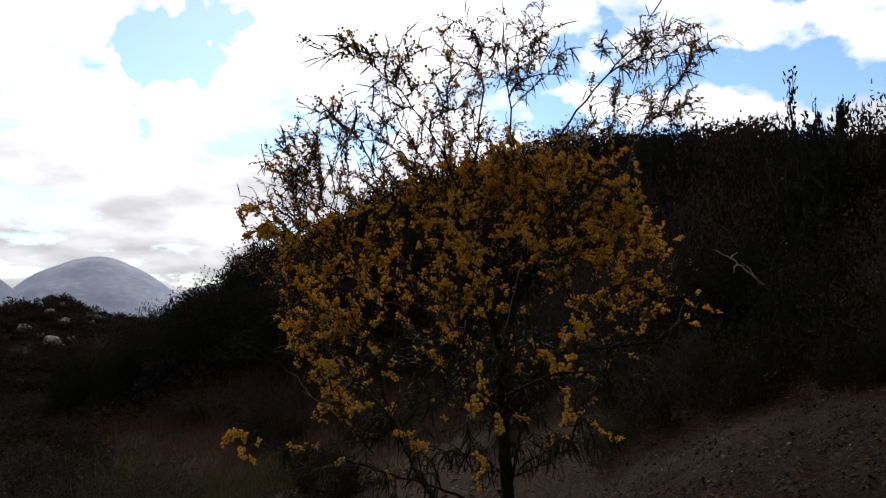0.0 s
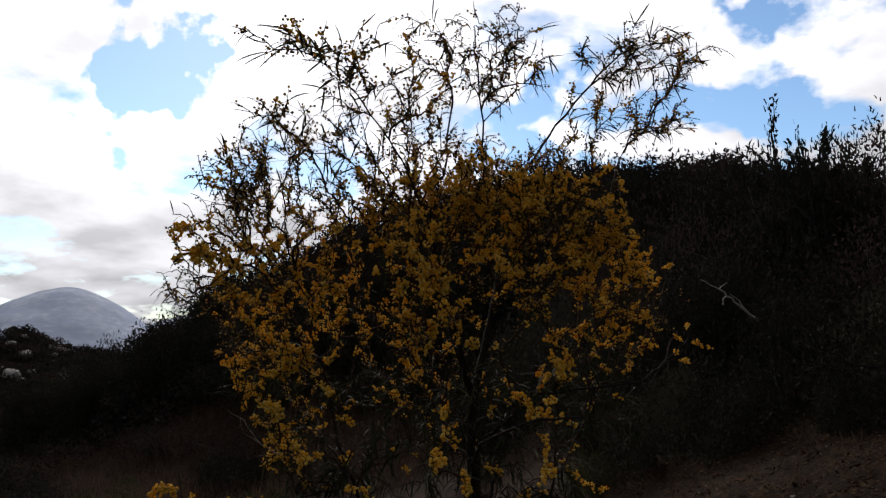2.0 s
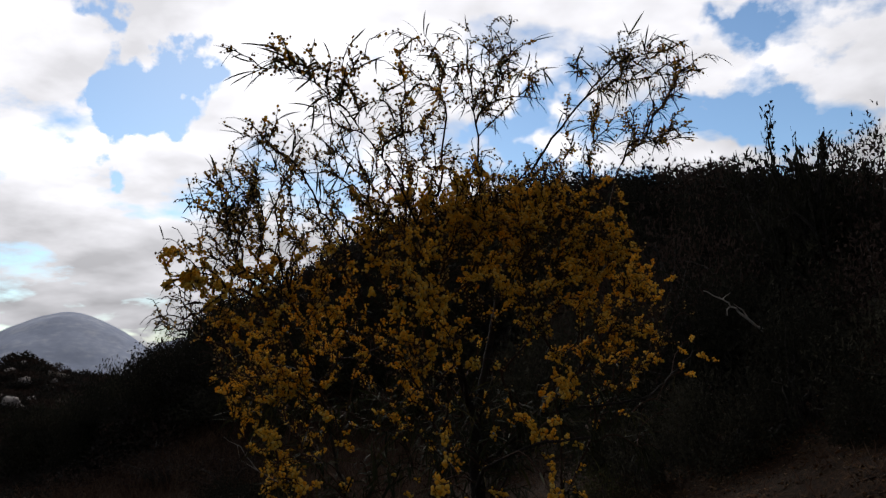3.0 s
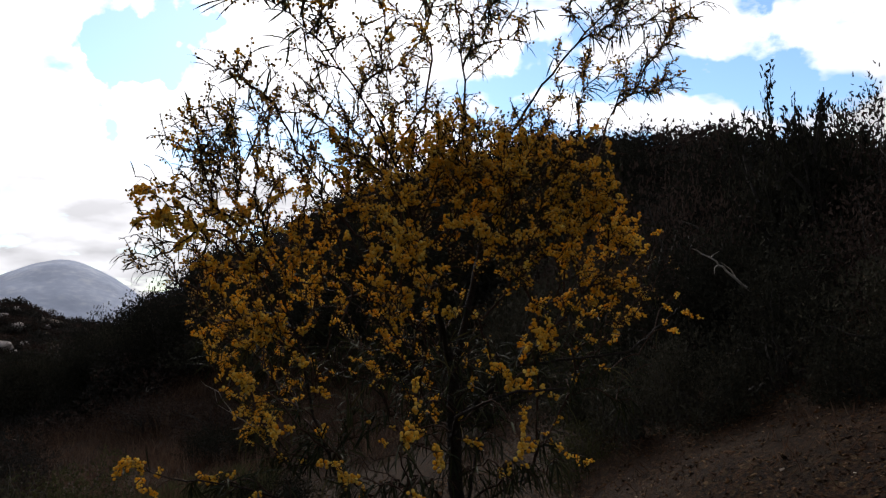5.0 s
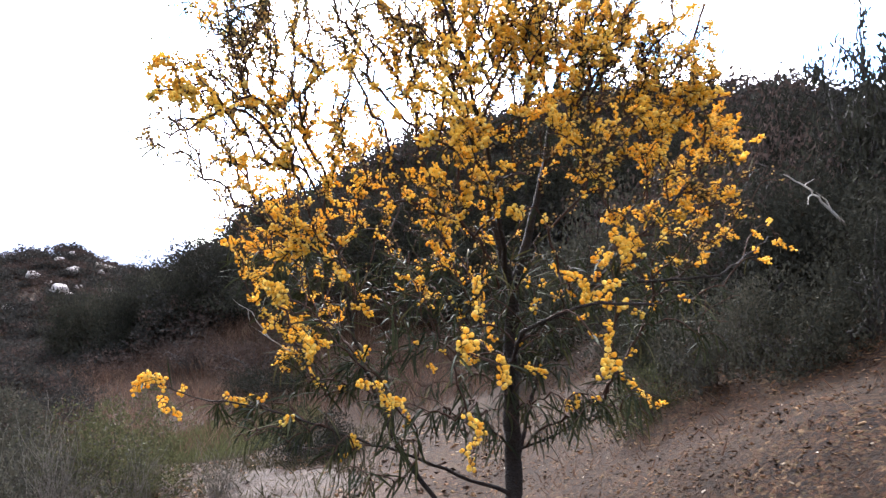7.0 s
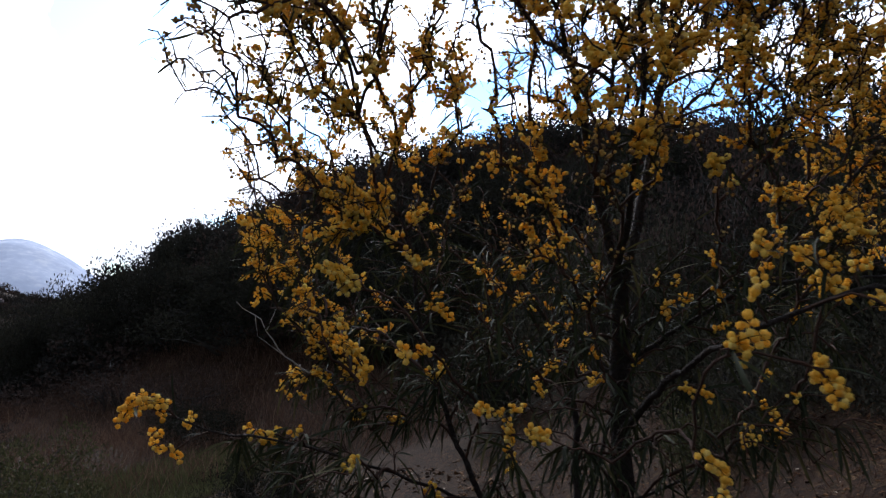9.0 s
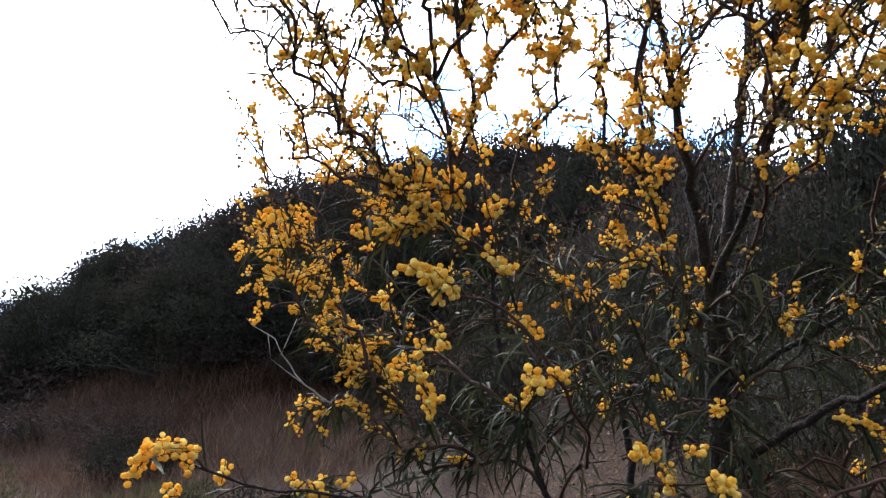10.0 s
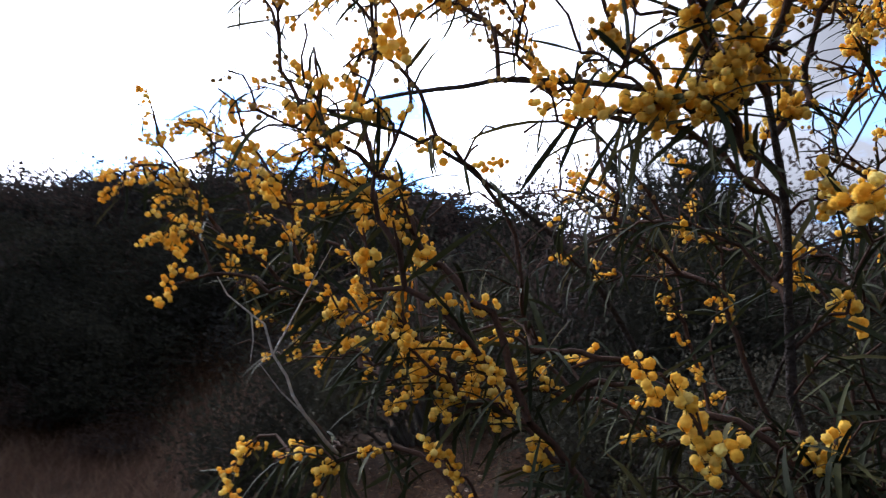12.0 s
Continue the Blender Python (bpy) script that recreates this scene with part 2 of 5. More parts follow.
def ground_material():
    m, n, l, b = mat_new("soil")
    co = n.new("ShaderNodeTexCoord")
    def tex(scale, detail=8, rough=0.62):
        t = n.new("ShaderNodeTexNoise")
        t.inputs["Scale"].default_value, t.inputs["Detail"].default_value, t.inputs["Roughness"].default_value = scale, detail, rough
        l.new(co.outputs["Object"], t.inputs["Vector"])
        return t
    wide, mid, fine = tex(0.35, 4), tex(3.2), tex(42, 6, 0.7)
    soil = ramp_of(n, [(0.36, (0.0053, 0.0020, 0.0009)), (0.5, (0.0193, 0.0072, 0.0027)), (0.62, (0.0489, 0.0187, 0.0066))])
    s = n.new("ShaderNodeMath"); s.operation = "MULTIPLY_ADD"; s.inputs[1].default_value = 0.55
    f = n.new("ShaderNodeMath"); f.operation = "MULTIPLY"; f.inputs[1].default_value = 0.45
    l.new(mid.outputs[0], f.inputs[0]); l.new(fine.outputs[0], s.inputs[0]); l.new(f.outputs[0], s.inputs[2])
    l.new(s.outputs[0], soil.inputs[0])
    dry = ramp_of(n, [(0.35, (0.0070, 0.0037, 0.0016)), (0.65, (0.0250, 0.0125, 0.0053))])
    l.new(s.outputs[0], dry.inputs[0])
    k = n.new("ShaderNodeMapRange")
    k.inputs[1].default_value, k.inputs[2].default_value = 0.46, 0.6
    l.new(wide.outputs[0], k.inputs[0])
    mx = n.new("ShaderNodeMix"); mx.data_type = "RGBA"
    l.new(k.outputs[0], mx.inputs[0]); l.new(soil.outputs[0], mx.inputs[6]); l.new(dry.outputs[0], mx.inputs[7])
    # flakes of dead leaf, bark and grit, each of its own colour
    warp = n.new("ShaderNodeVectorMath"); warp.operation = "MULTIPLY_ADD"
    warp.inputs[1].default_value = (0.05, 0.05, 0.05)
    l.new(fine.outputs["Color"], warp.inputs[0]); l.new(co.outputs["Object"], warp.inputs[2])
    flakes = []
    for scale in (78, 36):
        cells = n.new("ShaderNodeTexVoronoi"); cells.inputs["Scale"].default_value = scale
        l.new(warp.outputs[0], cells.inputs["Vector"])
        pick = n.new("ShaderNodeSeparateColor"); l.new(cells.outputs["Color"], pick.inputs[0])
        flakes.append(pick.outputs[0])
    both = n.new("ShaderNodeMath"); both.operation = "MULTIPLY_ADD"; both.inputs[1].default_value = 0.72
    rest = n.new("ShaderNodeMath"); rest.operation = "MULTIPLY"; rest.inputs[1].default_value = 0.28
    l.new(flakes[1], rest.inputs[0]); l.new(flakes[0], both.inputs[0]); l.new(rest.outputs[0], both.inputs[2])
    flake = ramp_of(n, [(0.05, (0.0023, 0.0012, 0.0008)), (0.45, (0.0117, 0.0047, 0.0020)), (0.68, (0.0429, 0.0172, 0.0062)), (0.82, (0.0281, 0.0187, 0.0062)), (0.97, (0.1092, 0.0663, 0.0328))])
    l.new(both.outputs[0], flake.inputs[0])
    lie = n.new("ShaderNodeMapRange"); lie.inputs[1].default_value, lie.inputs[2].default_value = 0.42, 0.58
    lie.inputs[3].default_value, lie.inputs[4].default_value = 0.4, 1.0
    l.new(mid.outputs[0], lie.inputs[0])
    top = n.new("ShaderNodeMix"); top.data_type = "RGBA"
    l.new(lie.outputs[0], top.inputs[0]); l.new(mx.outputs[2], top.inputs[6]); l.new(flake.outputs[0], top.inputs[7])
    # bare pale sand where the path runs
    away = n.new("ShaderNodeVectorMath"); away.operation = "DISTANCE"
    away.inputs[1].default_value = (-1.3, 6.0, -0.4)
    l.new(co.outputs["Object"], away.inputs[0])
    worn = n.new("ShaderNodeMath"); worn.operation = "MULTIPLY_ADD"; worn.inputs[1].default_value = 1.6
    l.new(mid.outputs[0], worn.inputs[0]); l.new(away.outputs["Value"], worn.inputs[2])
    bare = n.new("ShaderNodeMapRange"); bare.inputs[1].default_value, bare.inputs[2].default_value = 1.3, 2.3
    bare.inputs[3].default_value, bare.inputs[4].default_value = 0.95, 0.0
    l.new(worn.outputs[0], bare.inputs[0])
    sand = ramp_of(n, [(0.36, (0.0187, 0.0102, 0.0068)), (0.5, (0.0510, 0.0314, 0.0221)), (0.64, (0.1275, 0.0850, 0.0646))])
    l.new(s.outputs[0], sand.inputs[0])
    path = n.new("ShaderNodeMix"); path.data_type = "RGBA"
    l.new(bare.outputs[0], path.inputs[0]); l.new(top.outputs[2], path.inputs[6]); l.new(sand.outputs[0], path.inputs[7])
    l.new(path.outputs[2], b.inputs["Base Color"])
    b.inputs["Roughness"].default_value = 0.95
    b.inputs["Specular IOR Level"].default_value = 0.1
    bp = n.new("ShaderNodeBump"); bp.inputs["Strength"].default_value = 0.9; bp.inputs["Distance"].default_value = 0.03
    l.new(s.outputs[0], bp.inputs["Height"]); l.new(bp.outputs[0], b.inputs["Normal"])
    return m


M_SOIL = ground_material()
M_SAND = mottled("sandy_soil", [(0.34, (0.0144, 0.0080, 0.0050)), (0.5, (0.032, 0.019, 0.0125)), (0.66, (0.066, 0.043, 0.031))], 7, bump=0.8, bump_scale=55, spec=0.1)
# air haze over both ranges is painted into their pale blue-grey base colours
M_MOUNT = mottled("mountain_haze_tint", [(0.36, (0.48, 0.53, 0.67)), (0.5, (0.55, 0.60, 0.74)), (0.64, (0.74, 0.77, 0.86))], 0.006, rough=1.0, bump=0.0, bump_scale=0.03, spec=0.0)
M_MOUNT2 = mottled("near_mountain_haze_tint", [(0.36, (0.30, 0.33, 0.43)), (0.64, (0.40, 0.43, 0.52))], 0.006, rough=1.0, bump=0.0, bump_scale=0.03, spec=0.0)


# grey-mauve base colour that carries the haze of the far valley
M_VALLEY = mottled("valley_haze_tint", [(0.36, (0.13, 0.13, 0.16)), (0.5, (0.19, 0.19, 0.22)), (0.64, (0.27, 0.26, 0.28))], 0.01, rough=1.0, bump=0.0, bump_scale=0.05, spec=0.0)
M_PALE = mottled("pale_wall", [(0.3, (0.66, 0.65, 0.64)), (0.7, (0.82, 0.81, 0.80))], 0.2, bump=0.1)
M_ROOF = mottled("grey_roof", [(0.3, (0.40, 0.40, 0.42)), (0.7, (0.56, 0.56, 0.58))], 0.2, bump=0.1)


# ---- mesh helpers ----
def mesh_of(name, verts, faces, material, smooth=True):
    me = bpy.data.meshes.new(name)
    v = np.asarray(verts, np.float32).reshape(-1, 3)
    me.vertices.add(len(v))
    me.vertices.foreach_set("co", v.ravel())
    f = np.asarray(faces, np.int32)
    k = f.shape[1]
    me.loops.add(f.size)
    me.loops.foreach_set("vertex_index", f.ravel())
    me.polygons.add(len(f))
    me.polygons.foreach_set("loop_start", np.arange(0, f.size, k, dtype=np.int32))
    me.polygons.foreach_set("use_smooth", np.full(len(f), smooth))
    me.materials.append(material)
    me.update(calc_edges=True)
    return me


def part(name, mesh, parent, label="", kind=""):
    ob = new(name, mesh)
    ob.parent = parent
    return tagged(ob, label, kind=kind)


class Soup:
    """Gathers pieces of one shape into one mesh."""
    def __init__(self):
        self.v, self.f, self.n = [], [], 0

    def add(self, v, f):
        self.v.append(v); self.f.append(np.asarray(f) + self.n); self.n += len(v)

    def many(self, shape_v, shape_f, mats):
        """shape (k,3) placed by mats (n,3,4)."""
        n, k = len(mats), len(shape_v)
        v = np.einsum("nij,kj->nki", mats[:, :, :3], shape_v) + mats[:, None, :, 3]
        f = shape_f[None] + (np.arange(n) * k)[:, None, None] + self.n
        self.v.append(v.reshape(-1, 3)); self.f.append(f.reshape(-1, shape_f.shape[1])); self.n += n * k

    def mesh(self, name, material, smooth=True):
        return mesh_of(name, np.concatenate(self.v), np.concatenate(self.f), material, smooth)


def tube(path, radii, sides=6):
    """A tapered tube of quads along a path."""
    p, r = np.asarray(path, float), np.asarray(radii, float)
    d = np.gradient(p, axis=0)
    d /= np.linalg.norm(d, axis=1, keepdims=True) + 1e-9
    ref = np.where(np.abs(d[:, 2:3]) > 0.9, [[1.0, 0, 0]], [[0, 0, 1.0]])
    a = np.cross(d, ref); a /= np.linalg.norm(a, axis=1, keepdims=True) + 1e-9
    b = np.cross(d, a)
    ang = np.linspace(0, 2 * np.pi, sides, endpoint=False)
    v = p[:, None] + r[:, None, None] * (np.cos(ang)[None, :, None] * a[:, None] + np.sin(ang)[None, :, None] * b[:, None])
    i = np.arange(len(p) - 1)[:, None] * sides + np.arange(sides)[None]
    j = np.arange(len(p) - 1)[:, None] * sides + (np.arange(sides)[None] + 1) % sides
    f = np.stack([i, j, j + sides, i + sides], -1).reshape(-1, 4)
    return v.reshape(-1, 3), f


def smooth_path(points, step=0.05):
    """A Catmull-Rom curve through a few points."""
    p = np.asarray(points, float)
    q = np.vstack([2 * p[0] - p[1], p, 2 * p[-1] - p[-2]])
    out = []
    for i in range(1, len(q) - 2):
        n = max(2, int(np.linalg.norm(q[i + 1] - q[i]) / step))
        for t in np.linspace(0, 1, n, endpoint=False):
            out.append(0.5 * (2 * q[i] + (q[i + 1] - q[i - 1]) * t + (2 * q[i - 1] - 5 * q[i] + 4 * q[i + 1] - q[i + 2]) * t * t
                              + (3 * q[i] - q[i - 1] - 3 * q[i + 1] + q[i + 2]) * t ** 3))
    out.append(p[-1])
    return np.array(out)


def frames_along(direction, up_hint, rng):
    """Turns that lay a piece's +y along each direction, rolled about it at random. (n,3,3)"""
    y = direction / (np.linalg.norm(direction, axis=1, keepdims=True) + 1e-9)
    x = np.cross(y, up_hint); x /= np.linalg.norm(x, axis=1, keepdims=True) + 1e-9
    z = np.cross(x, y)
    return np.stack([x, y, z], -1)


# ---- ground ----
RANGES = np.array([0, 2, 4, 6, 9, 13, 18, 24, 30, 45, 80, 300, 1500, 4600.0])
PROFILES = {}


def profile(az, *heights):
    PROFILES[az] = np.array([0.0, *heights, -14, -40, -70])


profile(-180, 0.1, 0.2, 0.3, 0.4, 0.6, 0.8, 1.0, 1.0, 1.0, 0)
profile(-90, 0.0, -0.1, -0.2, -0.4, -0.6, -0.8, -1.0, -1.5, -3, -6)
profile(-45, -0.1, -0.25, -0.45, -0.7, -0.9, -1.1, -1.4, -1.6, -2.5, -4)
profile(-40, -0.1, -0.26, -0.46, -0.71, -0.91, -1.1, -1.42, -1.9, -2.3, -5)
profile(-34, -0.1, -0.28, -0.48, -0.73, -0.93, -1.1, -1.45, -1.8, 1.4, -3)
profile(-28, -0.1, -0.3, -0.5, -0.75, -0.95, -1.1, -1.5, -1.9, 2.1, -3)
profile(-21, -0.1, -0.3, -0.5, -0.75, -0.8, -0.6, 0.1, 0.3, 0.3, -4)
profile(-14, -0.05, -0.2, -0.4, -0.6, -0.6, 0.7, 2.6, 2.6, 2.0, -3)
profile(-6, 0.0, -0.1, -0.25, -0.4, 0.2, 3.5, 3.9, 3.9, 3.2, 0)
profile(3, 0.0, 0.0, 0.0, 0.0, 0.3, 4.2, 5.5, 6.0, 5.2, 2)
profile(12, 0.15, 0.45, 0.7, 1.1, 2.0, 5.2, 5.8, 6.2, 5.6, 2)
profile(22, 0.3, 0.9, 1.1, 1.6, 2.9, 5.3, 6.3, 6.4, 5.8, 2)
profile(32, 0.45, 1.2, 1.5, 2.0, 3.0, 4.6, 5.3, 5.5, 5, 2)
profile(60, 0.6, 1.4, 1.8, 2.4, 3.2, 4.2, 4.8, 5.0, 4.8, 2)
profile(120, 0.4, 0.8, 1.2, 1.6, 2.0, 2.4, 2.8, 3, 3, 2)
profile(180, 0.1, 0.2, 0.3, 0.4, 0.6, 0.8, 1.0, 1.0, 1.0, 0)
AZ_KEYS = np.array(sorted(PROFILES))
TABLE = np.array([PROFILES[a] for a in sorted(PROFILES)])


def ground_z(x, y):
    x, y = np.asarray(x, float), np.asarray(y, float)
    az, r = np.degrees(np.arctan2(x, y)), np.hypot(x, y)
    i = np.clip(np.searchsorted(AZ_KEYS, az, "right") - 1, 0, len(AZ_KEYS) - 2)
    t = (az - AZ_KEYS[i]) / (AZ_KEYS[i + 1] - AZ_KEYS[i])
    j = np.clip(np.searchsorted(RANGES, r, "right") - 1, 0, len(RANGES) - 2)
    s = (r - RANGES[j]) / (RANGES[j + 1] - RANGES[j])
    lo = TABLE[i, j] * (1 - s) + TABLE[i, j + 1] * s
    hi = TABLE[i + 1, j] * (1 - s) + TABLE[i + 1, j + 1] * s
    rough = 0.03 * np.sin(x * 2.3 + 1.1 * np.sin(y * 1.7)) * np.cos(y * 2.9 + x) * np.clip(r / 2, 0, 1)
    rough = rough + 0.012 * np.sin(x * 11 + 3 * np.sin(y * 7)) * np.sin(y * 9 + 2 * np.sin(x * 5))
    return lo * (1 - t) + hi * t + rough


def build_ground():
    rings = np.concatenate([[0.0], np.geomspace(0.25, 40, 150), np.geomspace(44, 4600, 40)])
    az = np.radians(np.linspace(-180, 180, 361)[:-1])
    r, a = np.meshgrid(rings[1:], az, indexing="ij")
    x, y = r * np.sin(a), r * np.cos(a)
    v = np.stack([x, y, ground_z(x, y)], -1).reshape(-1, 3)
    n = len(az)
    i = np.arange(len(rings) - 2)[:, None] * n + np.arange(n)[None]
    k = np.arange(len(rings) - 2)[:, None] * n + (np.arange(n)[None] + 1) % n
    f = np.stack([i, i + n, k + n, k], -1).reshape(-1, 4)
    v = np.vstack([v, [[0, 0, float(ground_z(0, 0.001))]]])
    c = len(v) - 1
    hub = np.stack([np.full(n, c), np.arange(n), (np.arange(n) + 1) % n, np.full(n, c)], -1)
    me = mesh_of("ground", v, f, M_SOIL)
    cap = mesh_of("ground_hub", v[np.r_[0:n, c]], np.stack([np.full(n, n), np.arange(n), (np.arange(n) + 1) % n], -1), M_SOIL)
    bm = bmesh.new(); bm.from_mesh(me); bm.from_mesh(cap); bmesh.ops.remove_doubles(bm, verts=bm.verts, dist=0.0005)
    bmesh.ops.recalc_face_normals(bm, faces=bm.faces)
    bm.to_mesh(me); bm.free(); bpy.data.meshes.remove(cap)
    tagged(new("ground", me), "reddish brown sloping soil with dry litter and scrub", "ground", kind="structure")


build_ground()


def ground_patch(name, cx, cy, rx, ry, turn, material, label, seed):
    """A thin irregular sheet that follows the ground just above it."""
    rng = np.random.default_rng(seed)
    rings, n = 14, 60
    a = np.linspace(0, 2 * np.pi, n, endpoint=False)
    wob = 1 + 0.18 * np.sin(a * 3 + rng.uniform(0, 6)) + 0.10 * np.sin(a * 7 + rng.uniform(0, 6)) + 0.06 * np.sin(a * 13 + rng.uniform(0, 6))
    s = np.linspace(0.02, 1, rings)[:, None]
    u, w = rx * s * wob * np.cos(a), ry * s * wob * np.sin(a)
    c, t = math.cos(radians(turn)), math.sin(radians(turn))
    x, y = cx + c * u - t * w, cy + t * u + c * w
    z = ground_z(x, y) + 0.012 * (1 - s ** 6) - 0.02 * s ** 6
    v = np.stack([x, y, z], -1).reshape(-1, 3)
    i = np.arange(rings - 1)[:, None] * n + np.arange(n)[None]
    k = np.arange(rings - 1)[:, None] * n + (np.arange(n)[None] + 1) % n
    f = np.stack([i, i + n, k + n, k], -1).reshape(-1, 4)
    tagged(new(name, mesh_of(name, v, f, material)), label, "ground", kind="structure")


ground_patch("sandy_path", -1.25, 6.3, 0.65, 1.25, 8, M_SAND, "pale sandy bare path between the shrubs", 3)


# ---- distant mountains ----
def mountain(name, label, dist, az0, az1, peaks, base, material, seed):
    """A range of hills: peaks are (azimuth, elevation, half width), all in degrees."""
    noise.seed_set(seed)
    na, nr = 150, 26
    az, s = np.linspace(az0, az1, na), np.linspace(0, 1, nr)
    v = np.zeros((nr, na, 3))
    for j, a in enumerate(az):
        el = base
        for pa, pe, pw in peaks:
            q = abs(a - pa) / pw
            el = max(el, base + (pe - base) * (1 - q ** 1.9) if q < 1 else base)
        top = 1.5 + dist * math.tan(radians(el))
        for i, k in enumerate(s):
            d = dist * (0.72 + 0.28 * k)
            x, y = d * math.sin(radians(a)), d * math.cos(radians(a))
            h = -70 + (top + 70) * (math.sin(k * math.pi / 2) ** 1.3)
            h += dist * 0.006 * noise.fractal(Vector((x * 0.004, y * 0.004, seed)), 1.0, 2.0, 5) * (1 - 0.55 * k) * min(1, max(0, (el - base) * 2 + 0.15))
            v[i, j] = x, y, h
    i = np.arange(nr - 1)[:, None] * na + np.arange(na - 1)[None]
    f = np.stack([i, i + 1, i + na + 1, i + na], -1).reshape(-1, 4)
    tagged(new(name, mesh_of(name, v.reshape(-1, 3), f, material)), label, "mountain", kind="structure")
    noise.seed_set(1)


mountain("backdrop_mountain", "far mountain with pale rock slabs, blue-grey haze painted into its colour", 3600, -34, -8, [(-25.9, 3.9, 6.2), (-16, 2.2, 6)], 0.6, M_MOUNT, 4)
mountain("backdrop_mountain", "darker mountain shoulder below low cloud, blue-grey haze painted into its colour", 2600, -70, -29.2, [(-36.3, 4.0, 6.4), (-40.5, 4.1, 7), (-48, 5.0, 9), (-60, 4.0, 10)], 0.4, M_MOUNT2, 9)


def valley_floor():
    """The floor of the far valley with its haze painted in, a little above the ground sheet."""
    az, r = np.radians(np.linspace(-62, -30, 60)), np.geomspace(160, 1850, 24)
    rr, aa = np.meshgrid(r, az, indexing="ij")
    x, y = rr * np.sin(aa), rr * np.cos(aa)
    v = np.stack([x, y, ground_z(x, y) + 0.4], -1).reshape(-1, 3)
    i = np.arange(len(r) - 1)[:, None] * len(az) + np.arange(len(az) - 1)[None]
    f = np.stack([i, i + len(az), i + len(az) + 1, i + 1], -1).reshape(-1, 4)
    tagged(new("backdrop_valley", mesh_of("backdrop_valley", v, f, M_VALLEY)), "floor of the far valley, grey-mauve haze painted into its colour", "valley", kind="structure")


def far_building(az, r, long, deep, high, turn):
    """A long pale building with a low gabled roof."""
    ob = tagged(new("far_building"), "long low pale building in the far valley", "building", "buildings in the far valley")
    x, y = r * math.sin(radians(az)), r * math.cos(radians(az))
    ob.location, ob.rotation_euler = (x, y, float(ground_z(x, y)) + 0.2), (0, 0, radians(turn))
    a, b = long / 2, deep / 2
    walls = [(-a, -b, 0), (a, -b, 0), (a, b, 0), (-a, b, 0), (-a, -b, high), (a, -b, high), (a, b, high), (-a, b, high)]
    part("wall", mesh_of("wall", walls, [(0, 1, 5, 4), (1, 2, 6, 5), (2, 3, 7, 6), (3, 0, 4, 7), (4, 5, 6, 7)], M_PALE, False), ob)
    a, b = a + 0.5, b + 0.5
    roof = [(-a, -b, high), (a, -b, high), (a, b, high), (-a, b, high), (-a, 0, high * 1.5), (a, 0, high * 1.5)]
    part("roof", mesh_of("roof", roof, [(0, 1, 5, 4), (2, 3, 4, 5), (1, 2, 5, 5), (3, 0, 4, 4)], M_ROOF, False), ob)
    for k in range(4):
        c = (k - 1.5) * long / 4.5
        pane = [(c - 1.2, -b + 0.42, high * 0.3), (c + 1.2, -b + 0.42, high * 0.3), (c + 1.2, -b + 0.42, high * 0.75), (c - 1.2, -b + 0.42, high * 0.75)]
        pane += [(p[0], p[1] + 0.2, p[2]) for p in pane]
        part("window", mesh_of("window", pane, [(0, 1, 2, 3), (4, 0, 3, 7), (1, 5, 6, 2), (3, 2, 6, 7), (0, 4, 5, 1)], M_ROOF, False), ob)


valley_floor()
for az, r, long, deep, high, turn in ((-38.9, 1330, 34, 14, 6, 30), (-38.0, 1420, 40, 15, 6, 25), (-37.4, 1380, 26, 12, 5, 48), (-39.6, 1250, 30, 14, 6, 38), (-38.6, 1550, 44, 16, 7, 33), (-40.6, 1180, 40, 16, 6, 44), (-41.8, 1300, 36, 14, 6, 35)):
    far_building(az, r, long, deep, high, turn)


# ---- the flowering wattle ----
def phyllode_shape(bend, width=0.0025):
    """A narrow folded leaf, one unit long along +y, that curves down and tapers to its tip."""
    rows = []
    for s in np.linspace(0, 1, 5):
        w = width * 10 * (0.25 + 1.0 * math.sin(math.pi * min(1, s * 0.92 + 0.06)) ** 0.7) * (1 if s < 1 else 0.15)
        y, z = s * (1 - 0.12 * bend * s), -bend * s * s * 0.35
        rows += [(-w, y, z + w * 0.35), (0, y, z), (w, y, z + w * 0.35)]
    f = [(3 * i + j, 3 * i + j + 1, 3 * i + j + 4, 3 * i + j + 3) for i in range(4) for j in range(2)]
    return np.array(rows), np.array(f)


def ball_shape(rng, sub=2, fluff=0.12):
    bm = bmesh.new()
    bmesh.ops.create_icosphere(bm, subdivisions=sub, radius=1.0)
    v = np.array([x.co[:] for x in bm.verts])
    f = np.array([[x.index for x in p.verts] for p in bm.faces])
    bm.free()
    v *= 1 + rng.uniform(-fluff, fluff, (len(v), 1))
    return v, f


RACEMES = ((4, 0.02, 0.9), (6, 0.026, 1.0), (8, 0.034, 1.0), (10, 0.042, 1.0), (12, 0.036, 1.2), (15, 0.058, 1.0))   # balls, length, width


